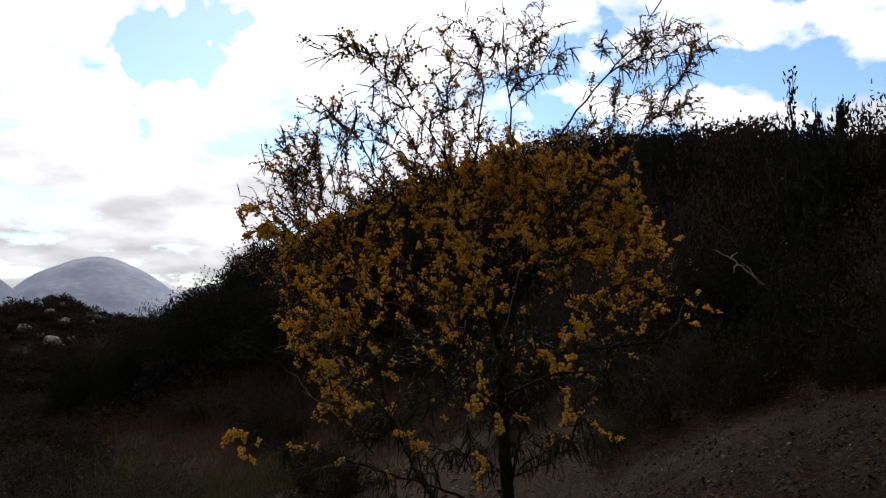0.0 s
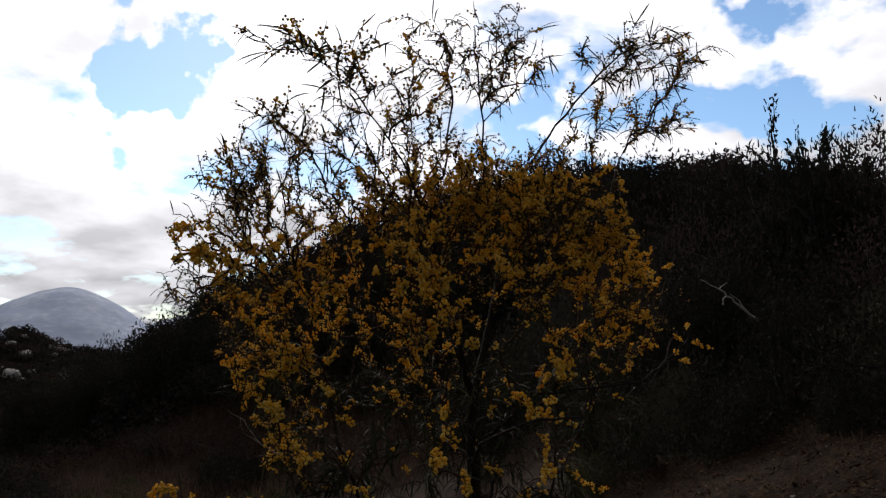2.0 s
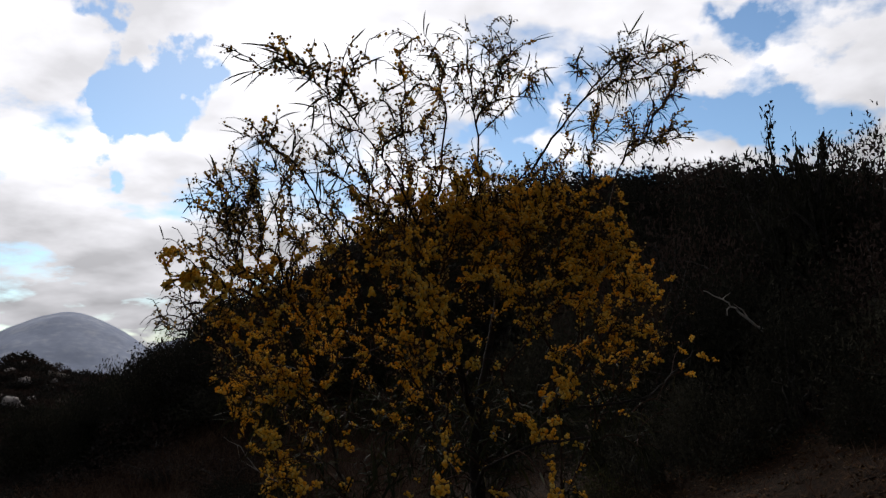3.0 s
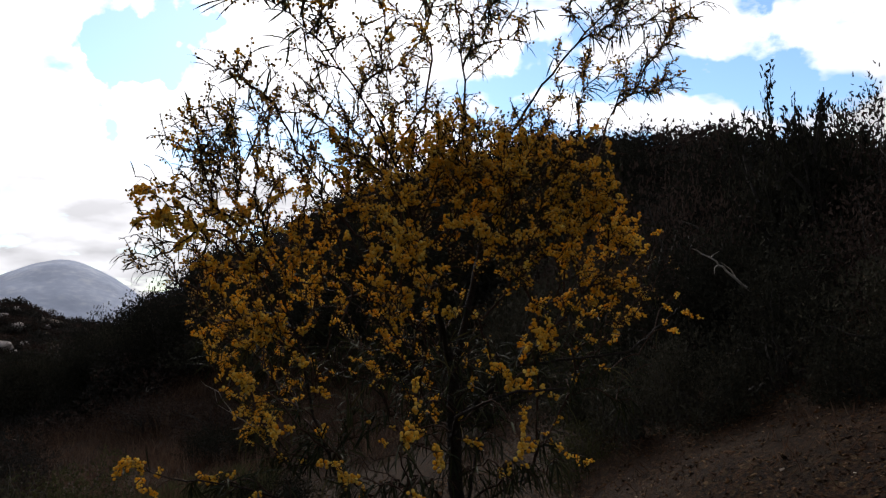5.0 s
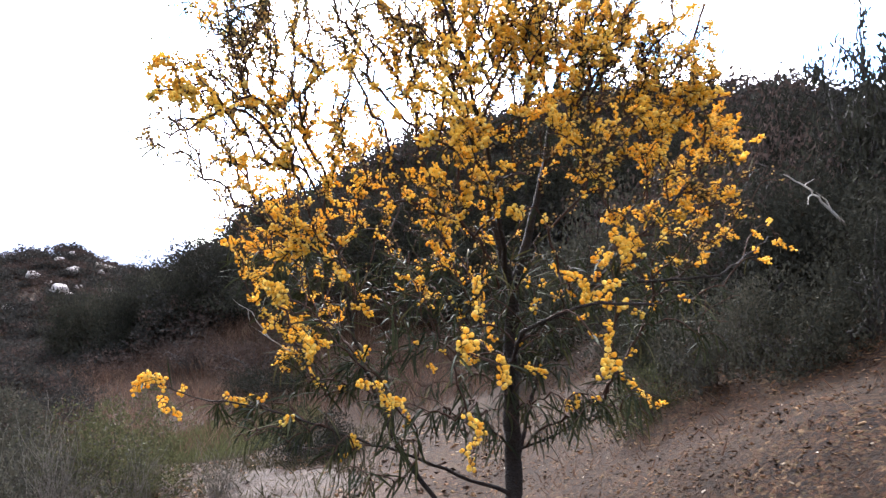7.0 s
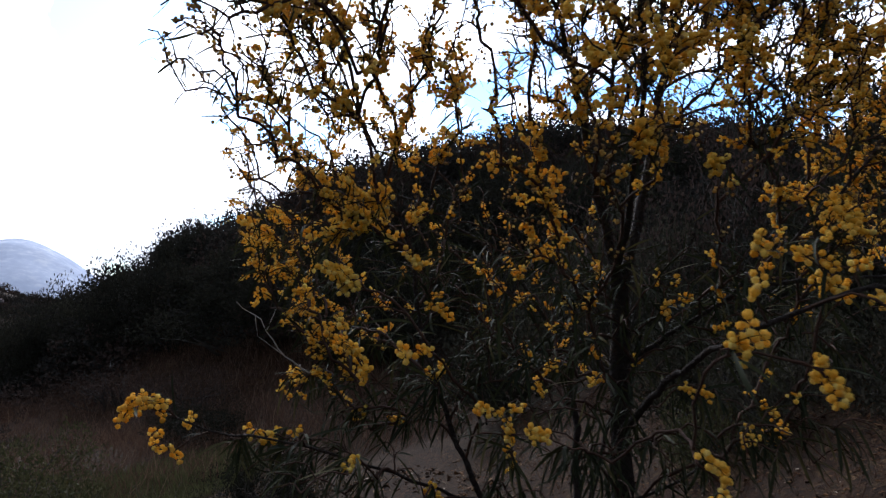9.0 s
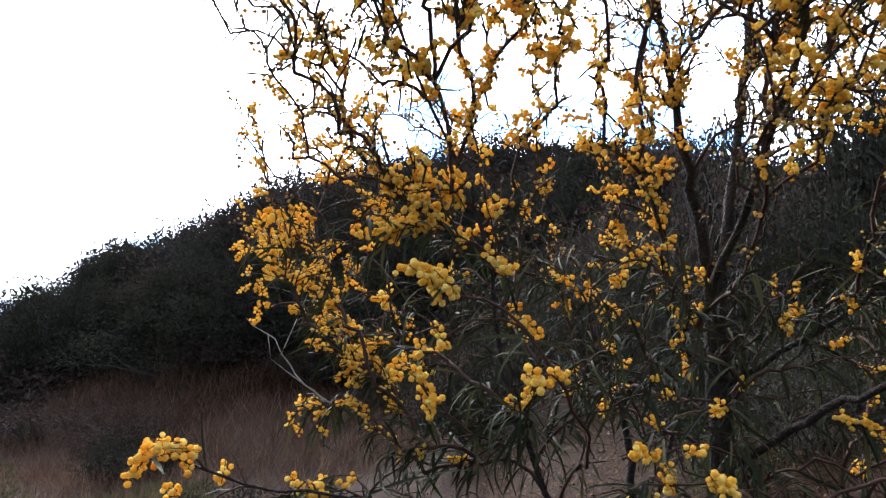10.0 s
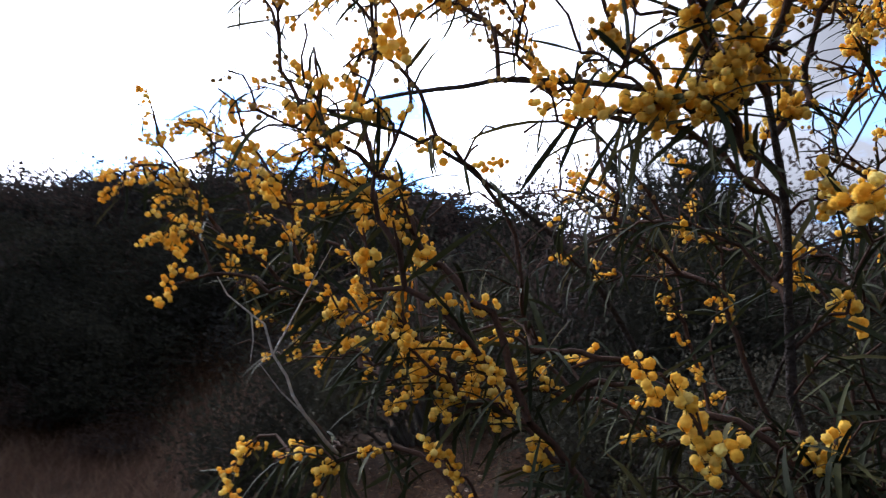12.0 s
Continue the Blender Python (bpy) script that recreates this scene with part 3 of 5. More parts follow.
def flower_mesh(seed, balls, spread, wide, fine):
    """A raceme: fluffy balls on short stalks round an axis along +y. Gives the balls and the stalks."""
    rng = np.random.default_rng(seed)
    soup, stalks = Soup(), Soup()
    bv, bf = ball_shape(rng, 3 if fine else 1, 0.20 if fine else 0.08)
    s = np.linspace(0.05, 1, balls)
    ang = rng.uniform(0, 2 * np.pi, balls)
    off = rng.uniform(0.35, 1.0, balls) * 0.0108 * wide
    m = np.zeros((balls, 3, 4))
    size = rng.uniform(0.0042, 0.0062, balls)
    stalks.add(*tube([(0, -0.012, 0), (0, spread * 0.5, 0.001), (0, spread, 0)], [0.0008, 0.0006, 0.0003], 3))
    for i in range(balls):
        turn = np.array(Euler(rng.uniform(0, 6, 3)).to_matrix())
        m[i, :, :3] = turn * size[i]
        m[i, :, 3] = (off[i] * math.cos(ang[i]), s[i] * spread, off[i] * math.sin(ang[i]))
        if fine:
            stalks.add(*tube([(0, max(0, s[i] * spread - 0.006), 0), m[i, :, 3]], [0.0005, 0.0004], 3))
    soup.many(bv, bf, m)
    return soup, stalks


def backlit_sprig(seed):
    """A short side twig with a few blossom balls along it, coloured dark for backlight."""
    rng = np.random.default_rng(seed)
    soup, stalks = Soup(), Soup()
    bv, bf = ball_shape(rng, 1, 0.1)
    long = rng.uniform(0.025, 0.045)
    stalks.add(*tube([(0, -0.01, 0), (0.001, long * 0.5, 0.002), (0, long, 0)], [0.0010, 0.0009, 0.0006], 3))
    m = np.zeros((3, 3, 4))
    for i in range(3):
        a = rng.uniform(0, 6.283)
        m[i, :, :3] = np.array(Euler(rng.uniform(0, 6, 3)).to_matrix()) * rng.uniform(0.0030, 0.0047)
        m[i, :, 3] = (0.007 * math.cos(a), long * (i + 0.6) / 3, 0.007 * math.sin(a))
    soup.many(bv, bf, m)
    return soup, stalks


class Skeleton:
    """Branch nodes; tips join the node that makes the shortest way to the root."""
    def __init__(self):
        self.p, self.up, self.way = [], [], []

    def add_path(self, pts, start=-1):
        last = start
        for q in pts:
            d = 0 if last < 0 else float(np.linalg.norm(np.asarray(q) - self.p[last])) + self.way[last]
            self.p.append(np.asarray(q, float)); self.up.append(last); self.way.append(d)
            last = len(self.p) - 1
        return last

    def nearest(self, q):
        return int(np.argmin(np.linalg.norm(np.array(self.p) - q, axis=1)))

    def join(self, tip, rng, pull=0.42, bow=0.12):
        p, w = np.array(self.p), np.array(self.way)
        d = tip - p
        dist = np.linalg.norm(d, axis=1)
        cost = dist + pull * w + 0.35 * np.clip(-d[:, 2], 0, None) + 10.0 * (dist < 0.03)
        k = int(np.argmin(cost))
        n = max(3, int(dist[k] / 0.035))
        side = np.cross(d[k], rng.normal(size=3)); side /= np.linalg.norm(side) + 1e-9
        path = []
        for t in np.linspace(0, 1, n + 1)[1:]:
            arch = math.sin(math.pi * t)
            q = p[k] + d[k] * t + side * arch * dist[k] * bow * rng.uniform(0.6, 1.0) + np.array([0, 0, 0.17 * arch * dist[k]])
            path.append(q + rng.normal(size=3) * 0.0018)
        return self.add_path(path, k)


def build_wattle():
    rng = np.random.default_rng(11)
    root = tagged(new("wattle_tree"), "young wattle tree in full yellow blossom with narrow dark leaves", "tree")
    sk = Skeleton()
    limbs = []

    def limb(name, r0, r1, *pts):
        path = smooth_path(pts)
        path[1:-1] += rng.normal(size=(len(path) - 2, 3)) * 0.004
        start = -1 if not sk.p else sk.nearest(path[0])
        sk.add_path(path, start)
        limbs.append((name, path, r0, r1))

    z0 = float(ground_z(0.3, 3.5))
    limb("trunk", 0.037, 0.027, (0.29, 3.50, z0 - 0.12), (0.30, 3.51, z0 + 0.25), (0.31, 3.52, 0.6), (0.29, 3.53, 0.95), (0.29, 3.54, 1.27))
    limb("limb", 0.019, 0.0025, (0.29, 3.54, 1.25), (0.20, 3.50, 1.55), (0.08, 3.42, 1.93), (-0.12, 3.20, 2.22), (-0.30, 3.00, 2.36))
    limb("limb", 0.019, 0.004, (0.29, 3.54, 1.26), (0.39, 3.60, 1.70), (0.46, 3.62, 2.12), (0.60, 3.62, 2.40), (0.86, 3.36, 2.72), (0.98, 3.32, 2.80))
    limb("limb", 0.009, 0.003, (0.30, 3.53, 1.08), (0.55, 3.32, 1.32), (0.80, 3.20, 1.62), (0.97, 3.30, 1.80))
    limb("limb", 0.0115, 0.003, (0.28, 3.50, 0.28), (-0.05, 3.43, 0.63), (-0.26, 3.43, 1.05), (-0.36, 3.40, 1.45), (-0.52, 3.42, 1.78), (-0.68, 3.28, 2.12))
    limb("stem", 0.022, 0.004, (0.36, 4.10, float(ground_z(0.36, 4.1)) - 0.1), (0.34, 4.09, 0.55), (0.31, 4.09, 0.95), (0.12, 4.12, 1.32), (-0.25, 4.22, 1.60), (-0.62, 4.40, 1.72))
    limb("limb", 0.008, 0.0025, (0.29, 3.50, 0.55), (-0.08, 3.32, 0.72), (-0.50, 3.30, 0.84), (-0.78, 3.26, 0.90), (-0.92, 3.22, 0.96))
    limb("limb", 0.012, 0.004, (0.29, 3.52, 0.88), (0.26, 3.05, 1.10), (0.27, 2.72, 1.20), (0.44, 2.68, 1.27), (0.61, 2.80, 1.27))
    limb("limb", 0.011, 0.002, (0.26, 3.50, 1.33), (0.16, 3.05, 1.72), (0.02, 2.80, 2.08), (-0.16, 2.58, 2.32), (-0.36, 2.45, 2.46))
    limb("limb", 0.0055, 0.002, (0.30, 3.50, 0.70), (0.52, 3.50, 0.80), (0.75, 3.62, 0.90), (0.92, 3.78, 0.87))
    limb("limb", 0.0065, 0.002, (0.55, 3.34, 1.31), (0.95, 3.35, 1.36), (1.25, 3.75, 1.46), (1.48, 4.08, 1.55))
    limb("limb", 0.010, 0.003, (0.43, 3.60, 1.92), (0.34, 3.42, 2.25), (0.32, 3.34, 2.52), (0.28, 3.28, 2.80))
    limb("limb", 0.0055, 0.002, (-0.36, 3.42, 1.45), (-0.55, 3.70, 1.52), (-0.75, 4.05, 1.50), (-0.88, 4.40, 1.47))
    limb("limb", 0.012, 0.003, (0.36, 4.08, 0.4), (0.45, 4.05, 0.9), (0.62, 3.95, 1.35), (0.70, 3.80, 1.75))

    tips = []     # place, share of blossom, number of leaves, droop

    def lobe(x, y, z, rx, ry, rz, n, blossom=0.8, leaves=9, droop=0.3):
        n = int(n * (3.1 if z > 2.3 else 2.8 if z > 1.85 else 2.0) * (1.3 if x > 0.2 and 1.5 < z < 2.2 else 1.0))
        if z > 2.5:
            rx, ry, rz = rx * 1.12, ry * 1.12, rz * 1.12
        if z < 1.45 and blossom < 0.9:
            blossom, leaves = blossom * 0.45, leaves * 1.3
        u = rng.normal(size=(n, 3))
        u /= np.linalg.norm(u, axis=1, keepdims=True)
        u *= rng.uniform(0.1, 1.25, (n, 1)) ** 0.6
        for q in u * [rx, ry, rz] + [x, y, z]:
            tips.append((q, blossom, leaves, droop, None))

    def spray(n, a, b, leaves=4, loose=0.012):
        """n racemes one behind the other from a to b, each on its own twig."""
        a, b = np.array(a), np.array(b)
        way = (b - a) / (np.linalg.norm(b - a) + 1e-9)
        for t in (np.arange(n) + 0.3) / n:
            tips.append((a + (b - a) * t + rng.normal(size=3) * loose, 1.0, leaves, 0.5, way))

    # sprays that stand above the crown
    lobe(-0.34, 2.44, 2.45, 0.17, 0.12, 0.07, 5, 0.5, 7, 0.4)
    lobe(-0.12, 2.50, 2.40, 0.18, 0.12, 0.10, 9, 0.5, 8, 0.4)
    lobe(-0.36, 2.62, 2.26, 0.18, 0.10, 0.05, 8, 0.55, 6, 0.4)
    lobe(0.06, 2.62, 2.32, 0.14, 0.14, 0.08, 8, 0.45, 7, 0.4)
    lobe(0.16, 3.16, 2.76, 0.22, 0.12, 0.13, 14, 0.5, 7, 0.4)
    lobe(0.42, 3.26, 2.66, 0.18, 0.12, 0.13, 12, 0.45, 8, 0.5)
    lobe(0.98, 3.30, 2.76, 0.22, 0.12, 0.13, 15, 0.5, 9, 0.5)
    lobe(1.22, 3.40, 2.76, 0.16, 0.12, 0.12, 11, 0.55, 7, 0.4)
    lobe(1.10, 3.42, 2.52, 0.17, 0.12, 0.12, 10, 0.4, 9, 0.6)
    lobe(-0.35, 3.00, 2.12, 0.30, 0.20, 0.18, 20, 0.5, 6, 0.4)
    lobe(-0.05, 3.00, 2.22, 0.25, 0.20, 0.16, 16, 0.45, 6, 0.4)
    lobe(-0.45, 3.10, 1.88, 0.30, 0.20, 0.16, 24, 0.6, 6, 0.4)
    lobe(0.12, 3.10, 2.20, 0.25, 0.22, 0.14, 16, 0.55, 6, 0.4)
    lobe(0.42, 3.25, 2.24, 0.28, 0.22, 0.12, 18, 0.6, 6, 0.4)
    lobe(0.74, 3.30, 2.14, 0.22, 0.20, 0.12, 14, 0.6, 6, 0.4)
    lobe(-0.55, 3.20, 2.28, 0.20, 0.20, 0.10, 12, 0.55, 6, 0.4)
    lobe(-0.70, 3.05, 1.95, 0.18, 0.18, 0.12, 14, 0.55, 6, 0.4)
    lobe(-0.18, 2.95, 2.02, 0.20, 0.18, 0.16, 20, 0.7, 5, 0.3)
    lobe(0.04, 3.00, 2.10, 0.20, 0.18, 0.16, 22, 0.75, 5, 0.3)
    lobe(0.26, 2.98, 2.12, 0.18, 0.18, 0.14, 18, 0.75, 5, 0.3)
    lobe(0.56, 3.15, 2.14, 0.18, 0.18, 0.14, 18, 0.8, 5, 0.3)
    lobe(0.76, 3.18, 2.04, 0.16, 0.18, 0.16, 18, 0.8, 5, 0.3)
    lobe(0.96, 3.30, 1.86, 0.10, 0.14, 0.14, 8, 0.7, 6, 0.4)
    lobe(1.12, 3.40, 1.74, 0.10, 0.14, 0.10, 5, 0.5, 6, 0.4)
    lobe(0.00, 3.00, 2.38, 0.25, 0.15, 0.10, 7, 0.5, 5, 0.3)
    lobe(0.80, 3.25, 2.52, 0.14, 0.12, 0.12, 7, 0.5, 6, 0.3)
    lobe(0.46, 3.12, 2.76, 0.12, 0.10, 0.12, 7, 0.5, 6, 0.3)
    lobe(-0.32, 3.10, 2.31, 0.24, 0.15, 0.08, 8, 0.6, 5, 0.3)
    lobe(0.15, 3.12, 2.32, 0.24, 0.15, 0.08, 9, 0.6, 5, 0.3)
    lobe(0.60, 3.18, 2.31, 0.24, 0.15, 0.08, 9, 0.6, 5, 0.3)
    lobe(-0.73, 2.74, 1.69, 0.08, 0.10, 0.07, 8, 0.7, 4, 0.3)
    lobe(-0.72, 2.85, 1.84, 0.10, 0.12, 0.09, 11, 0.65, 4, 0.3)
    lobe(0.05, 3.45, 1.88, 0.22, 0.15, 0.14, 16, 0.5, 6, 0.3)
    lobe(-0.82, 3.86, 1.70, 0.14, 0.22, 0.12, 13, 0.5, 4, 0.3)
    lobe(1.05, 3.45, 1.62, 0.14, 0.20, 0.20, 14, 0.35, 8, 0.3)
    lobe(0.02, 3.42, 1.56, 0.18, 0.18, 0.15, 20, 0.9, 5, 0.3)
    lobe(-0.66, 3.75, 1.72, 0.16, 0.20, 0.16, 13, 0.45, 4, 0.3)
    lobe(-0.50, 4.00, 1.84, 0.18, 0.20, 0.12, 12, 0.55, 4, 0.3)
    # crown
    lobe(-0.66, 3.18, 2.14, 0.20, 0.25, 0.15, 34, 0.75, 8)
    lobe(-0.66, 3.40, 1.88, 0.22, 0.25, 0.16, 30, 0.7, 8)
    lobe(-0.84, 3.10, 1.74, 0.10, 0.16, 0.09, 9, 0.6, 8, 0.6)
    lobe(-0.80, 3.74, 1.46, 0.12, 0.22, 0.08, 12, 0.7, 6, 0.5)
    lobe(-0.70, 3.30, 1.64, 0.17, 0.22, 0.18, 24, 0.6, 5, 0.3)
    lobe(-0.84, 4.40, 1.50, 0.14, 0.22, 0.12, 14, 0.85, 8)
    lobe(-0.50, 4.55, 1.66, 0.25, 0.20, 0.14, 16, 0.7, 8)
    lobe(-0.10, 3.20, 2.02, 0.30, 0.28, 0.16, 22, 0.75, 8)
    lobe(-0.28, 3.30, 1.70, 0.25, 0.28, 0.18, 36, 0.95, 7)
    lobe(0.05, 2.85, 1.80, 0.18, 0.18, 0.16, 24, 1.0, 7)
    lobe(0.15, 3.00, 1.58, 0.20, 0.22, 0.16, 24, 0.95, 7)
    lobe(0.30, 3.10, 2.05, 0.26, 0.25, 0.16, 34, 0.9, 7)
    lobe(0.52, 3.20, 2.05, 0.26, 0.25, 0.15, 34, 0.9, 7)
    lobe(0.74, 3.25, 1.92, 0.22, 0.22, 0.16, 32, 0.95, 7)
    lobe(0.86, 3.30, 1.68, 0.17, 0.22, 0.14, 24, 0.85, 8)
    lobe(0.52, 3.05, 1.75, 0.25, 0.24, 0.16, 28, 0.85, 8)
    lobe(0.58, 3.10, 1.45, 0.25, 0.25, 0.15, 20, 0.6, 11)
    lobe(-0.50, 3.45, 1.46, 0.20, 0.25, 0.13, 30, 0.95, 7)
    lobe(-0.70, 3.72, 1.33, 0.14, 0.22, 0.10, 16, 0.95, 7)
    lobe(-0.15, 3.55, 1.40, 0.28, 0.30, 0.16, 26, 0.6, 8)
    lobe(0.22, 3.45, 1.35, 0.24, 0.26, 0.14, 18, 0.7, 9)
    lobe(0.10, 4.05, 1.50, 0.40, 0.22, 0.22, 26, 0.3, 8)
    lobe(-0.55, 3.85, 1.16, 0.20, 0.26, 0.10, 20, 0.9, 8)
    lobe(-0.50, 3.66, 1.12, 0.16, 0.16, 0.10, 10, 0.75, 8)
    lobe(-0.22, 3.40, 1.05, 0.20, 0.20, 0.14, 14, 0.45, 12)
    lobe(-0.66, 4.40, 1.38, 0.20, 0.25, 0.10, 18, 0.9, 7)
    lobe(-0.50, 4.30, 1.20, 0.22, 0.25, 0.10, 16, 0.85, 8)
    lobe(-0.15, 4.25, 1.30, 0.25, 0.25, 0.14, 16, 0.35, 8)
    # low branches
    lobe(-0.45, 3.20, 0.82, 0.20, 0.15, 0.10, 12, 0.25, 11, 0.7)
    lobe(-0.22, 3.12, 0.73, 0.20, 0.15, 0.10, 12, 0.2, 12, 0.8)
    lobe(-0.05, 3.30, 1.10, 0.20, 0.20, 0.15, 13, 0.35, 8, 0.4)
    lobe(1.05, 3.75, 1.22, 0.18, 0.20, 0.20, 13, 0.3, 9, 0.4)
    lobe(-0.62, 3.34, 0.86, 0.16, 0.12, 0.07, 10, 0.55, 10)
    lobe(-0.66, 4.05, 0.95, 0.12, 0.16, 0.08, 10, 0.7, 8)
    lobe(-0.42, 3.60, 0.90, 0.16, 0.18, 0.10, 12, 0.5, 11)
    lobe(-0.05, 3.05, 0.92, 0.20, 0.18, 0.12, 16, 0.35, 14, 0.8)
    lobe(0.55, 3.10, 1.00, 0.22, 0.20, 0.10, 18, 0.4, 14, 0.9)
    lobe(0.35, 3.30, 0.86, 0.22, 0.18, 0.10, 14, 0.3, 14, 0.9)
    lobe(0.75, 3.55, 1.28, 0.20, 0.22, 0.14, 14, 0.35, 13)
    lobe(0.20, 4.05, 1.05, 0.26, 0.14, 0.12, 14, 0.5, 11)
    lobe(0.00, 3.32, 1.24, 0.25, 0.20, 0.14, 16, 0.6, 8, 0.5)
    lobe(0.46, 3.32, 1.24, 0.22, 0.20, 0.14, 16, 0.6, 8, 0.5)
    lobe(0.35, 3.38, 1.95, 0.35, 0.25, 0.25, 36, 0.12, 6, 0.3)
    lobe(0.66, 3.35, 2.08, 0.25, 0.22, 0.20, 26, 0.12, 6, 0.3)
    lobe(0.02, 3.28, 2.00, 0.30, 0.25, 0.22, 24, 0.12, 6, 0.3)
    lobe(0.86, 3.46, 1.44, 0.16, 0.16, 0.15, 14, 0.7, 7, 0.4)
    lobe(0.25, 3.50, 1.05, 0.30, 0.20, 0.16, 14, 0.3, 10, 0.7)

    # racemes that hang singly or in rows round the crown
    spray(2, (0.14, 2.48, 1.31), (0.14, 2.48, 1.23))
    spray(7, (0.37, 2.80, 1.345), (0.62, 2.82, 1.25), 3)
    spray(2, (0.43, 2.80, 1.29), (0.43, 2.80, 1.25), 3)
    spray(4, (0.42, 2.47, 1.225), (0.43, 2.47, 1.13), 3)
    spray(3, (0.18, 2.42, 1.15), (0.22, 2.42, 1.08), 3)
    spray(3, (0.08, 2.50, 1.20), (0.08, 2.50, 1.13), 3)
    spray(5, (0.13, 2.63, 0.99), (0.14, 2.63, 0.86), 5)
    spray(11, (0.03, 2.72, 1.99), (0.07, 2.72, 1.67), 3, 0.02)
    spray(4, (0.12, 3.03, 1.62), (0.20, 3.03, 1.58))
    spray(6, (0.22, 2.94, 1.84), (0.43, 3.06, 1.80), 3)
    spray(4, (-0.58, 3.15, 1.245), (-0.46, 3.15, 1.235), 3)
    spray(4, (-0.965, 3.20, 0.92), (-0.91, 3.22, 0.95), 2, 0.016)
    spray(4, (-0.91, 3.22, 0.95), (-0.80, 3.26, 0.905), 2, 0.016)
    spray(3, (-0.94, 3.33, 0.845), (-0.88, 3.33, 0.80), 2, 0.018)
    spray(3, (-0.52, 3.73, 1.10), (-0.47, 3.73, 1.05))
    spray(3, (-0.70, 3.35, 0.89), (-0.64, 3.35, 0.85), 6)
    spray(2, (-0.47, 3.69, 0.89), (-0.43, 3.69, 0.87), 6)
    spray(2, (-0.14, 3.01, 0.98), (-0.12, 3.01, 0.94), 6)
    spray(2, (-0.26, 3.37, 1.22), (-0.22, 3.37, 1.20))
    spray(2, (-0.03, 3.51, 1.26), (0.01, 3.51, 1.24))
    spray(4, (0.68, 3.46, 1.00), (0.78, 3.52, 0.92), 6)
    spray(4, (0.84, 3.76, 0.88), (0.94, 3.82, 0.81), 6)
    spray(5, (0.88, 3.33, 1.785), (1.04, 3.33, 1.765), 3)
    spray(4, (0.53, 2.91, 1.46), (0.57, 2.91, 1.40), 6)
    spray(3, (0.72, 3.21, 1.55), (0.75, 3.21, 1.49))
    spray(6, (-0.88, 4.45, 1.52), (-0.95, 4.45, 1.40), 3)
    spray(4, (-0.76, 3.69, 1.32), (-0.70, 3.69, 1.28), 3)
    spray(7, (-0.67, 3.94, 1.19), (-0.52, 3.68, 1.09), 3)
    spray(4, (-0.70, 4.15, 0.97), (-0.74, 4.15, 0.89), 5)
    spray(4, (-0.58, 3.75, 0.99), (-0.52, 3.75, 0.95), 5)
    spray(3, (-0.34, 3.35, 1.33), (-0.30, 3.35, 1.29))
    spray(3, (-0.12, 3.54, 1.33), (-0.08, 3.54, 1.29))
    spray(4, (0.19, 3.84, 1.07), (0.11, 3.84, 0.99), 4)
    spray(3, (0.13, 3.42, 1.25), (0.19, 3.42, 1.23), 3)
    spray(5, (-0.52, 3.13, 1.27), (-0.47, 3.13, 1.23), 2)
    spray(2, (-0.50, 3.09, 1.18), (-0.47, 3.09, 1.165), 2)
    spray(2, (-0.34, 3.02, 1.13), (-0.31, 3.02, 1.11), 2)
    spray(3, (-0.11, 2.92, 0.985), (-0.06, 2.92, 0.96), 3)
    spray(6, (-0.51, 3.45, 1.12), (-0.42, 3.43, 1.03), 3)
    spray(6, (-0.62, 4.42, 1.23), (-0.48, 4.28, 1.12), 3)
    spray(8, (-0.86, 4.20, 1.36), (-0.84, 4.20, 1.18), 2, 0.02)
    spray(3, (-0.78, 3.11, 2.15), (-0.73, 3.11, 2.10), 3)
    spray(3, (-0.63, 3.17, 2.29), (-0.58, 3.17, 2.25), 3)
    spray(6, (1.38, 3.98, 1.58), (1.58, 4.12, 1.51), 3, 0.02)
    spray(3, (1.30, 3.80, 1.46), (1.36, 3.84, 1.40), 3)

    hub = np.array([0.25, 3.5, 1.2])
    order = sorted(range(len(tips)), key=lambda i: float(np.linalg.norm(tips[i][0] - hub)))
    ends = []
    for i in order:
        ends.append((sk.join(tips[i][0], rng), tips[i]))

    # thickness by the number of tips that each node carries
    load = np.zeros(len(sk.p))
    for e, _ in ends:
        load[e] += 1
    for k in range(len(sk.p) - 1, -1, -1):
        if sk.up[k] >= 0:
            load[sk.up[k]] += load[k]
    n_limb = sum(len(l[1]) for l in limbs)
    thick = np.clip(0.0015 * np.maximum(load, 1) ** 0.32, 0.0015, 0.0050)

    for name, path, r0, r1 in limbs:
        v, f = tube(path, (r1 + (r0 - r1) * np.linspace(1, 0, len(path)) ** (1.0 if name == "trunk" else 1.7)) * (1 + 0.06 * np.sin(np.arange(len(path)) * 1.7)), 9)
        part(name, mesh_of(name, v, f, M_BARK), root)

    # twigs: chains of nodes that the limbs don't hold
    twigs = Soup()
    last = n_limb
    heads = [k for k in range(n_limb, len(sk.p)) if sk.up[k] != k - 1] + [len(sk.p)]
    for a, b in zip(heads, heads[1:]):
        idx = [sk.up[a]] + list(range(a, b))
        r = thick[idx].copy(); r[0] = min(r[0], r[1] * 1.3)
        v, f = tube(np.array([sk.p[k] for k in idx]), r, 5)
        twigs.add(v, f)
    part("fine_branching", twigs.mesh("fine_branching", M_TWIG), root, "thin reddish brown twigs", "stuff")

    # leaves and racemes on the outer part of every twig
    leaf_at, leaf_len, flower_at, backlit_at = [], [], [], []
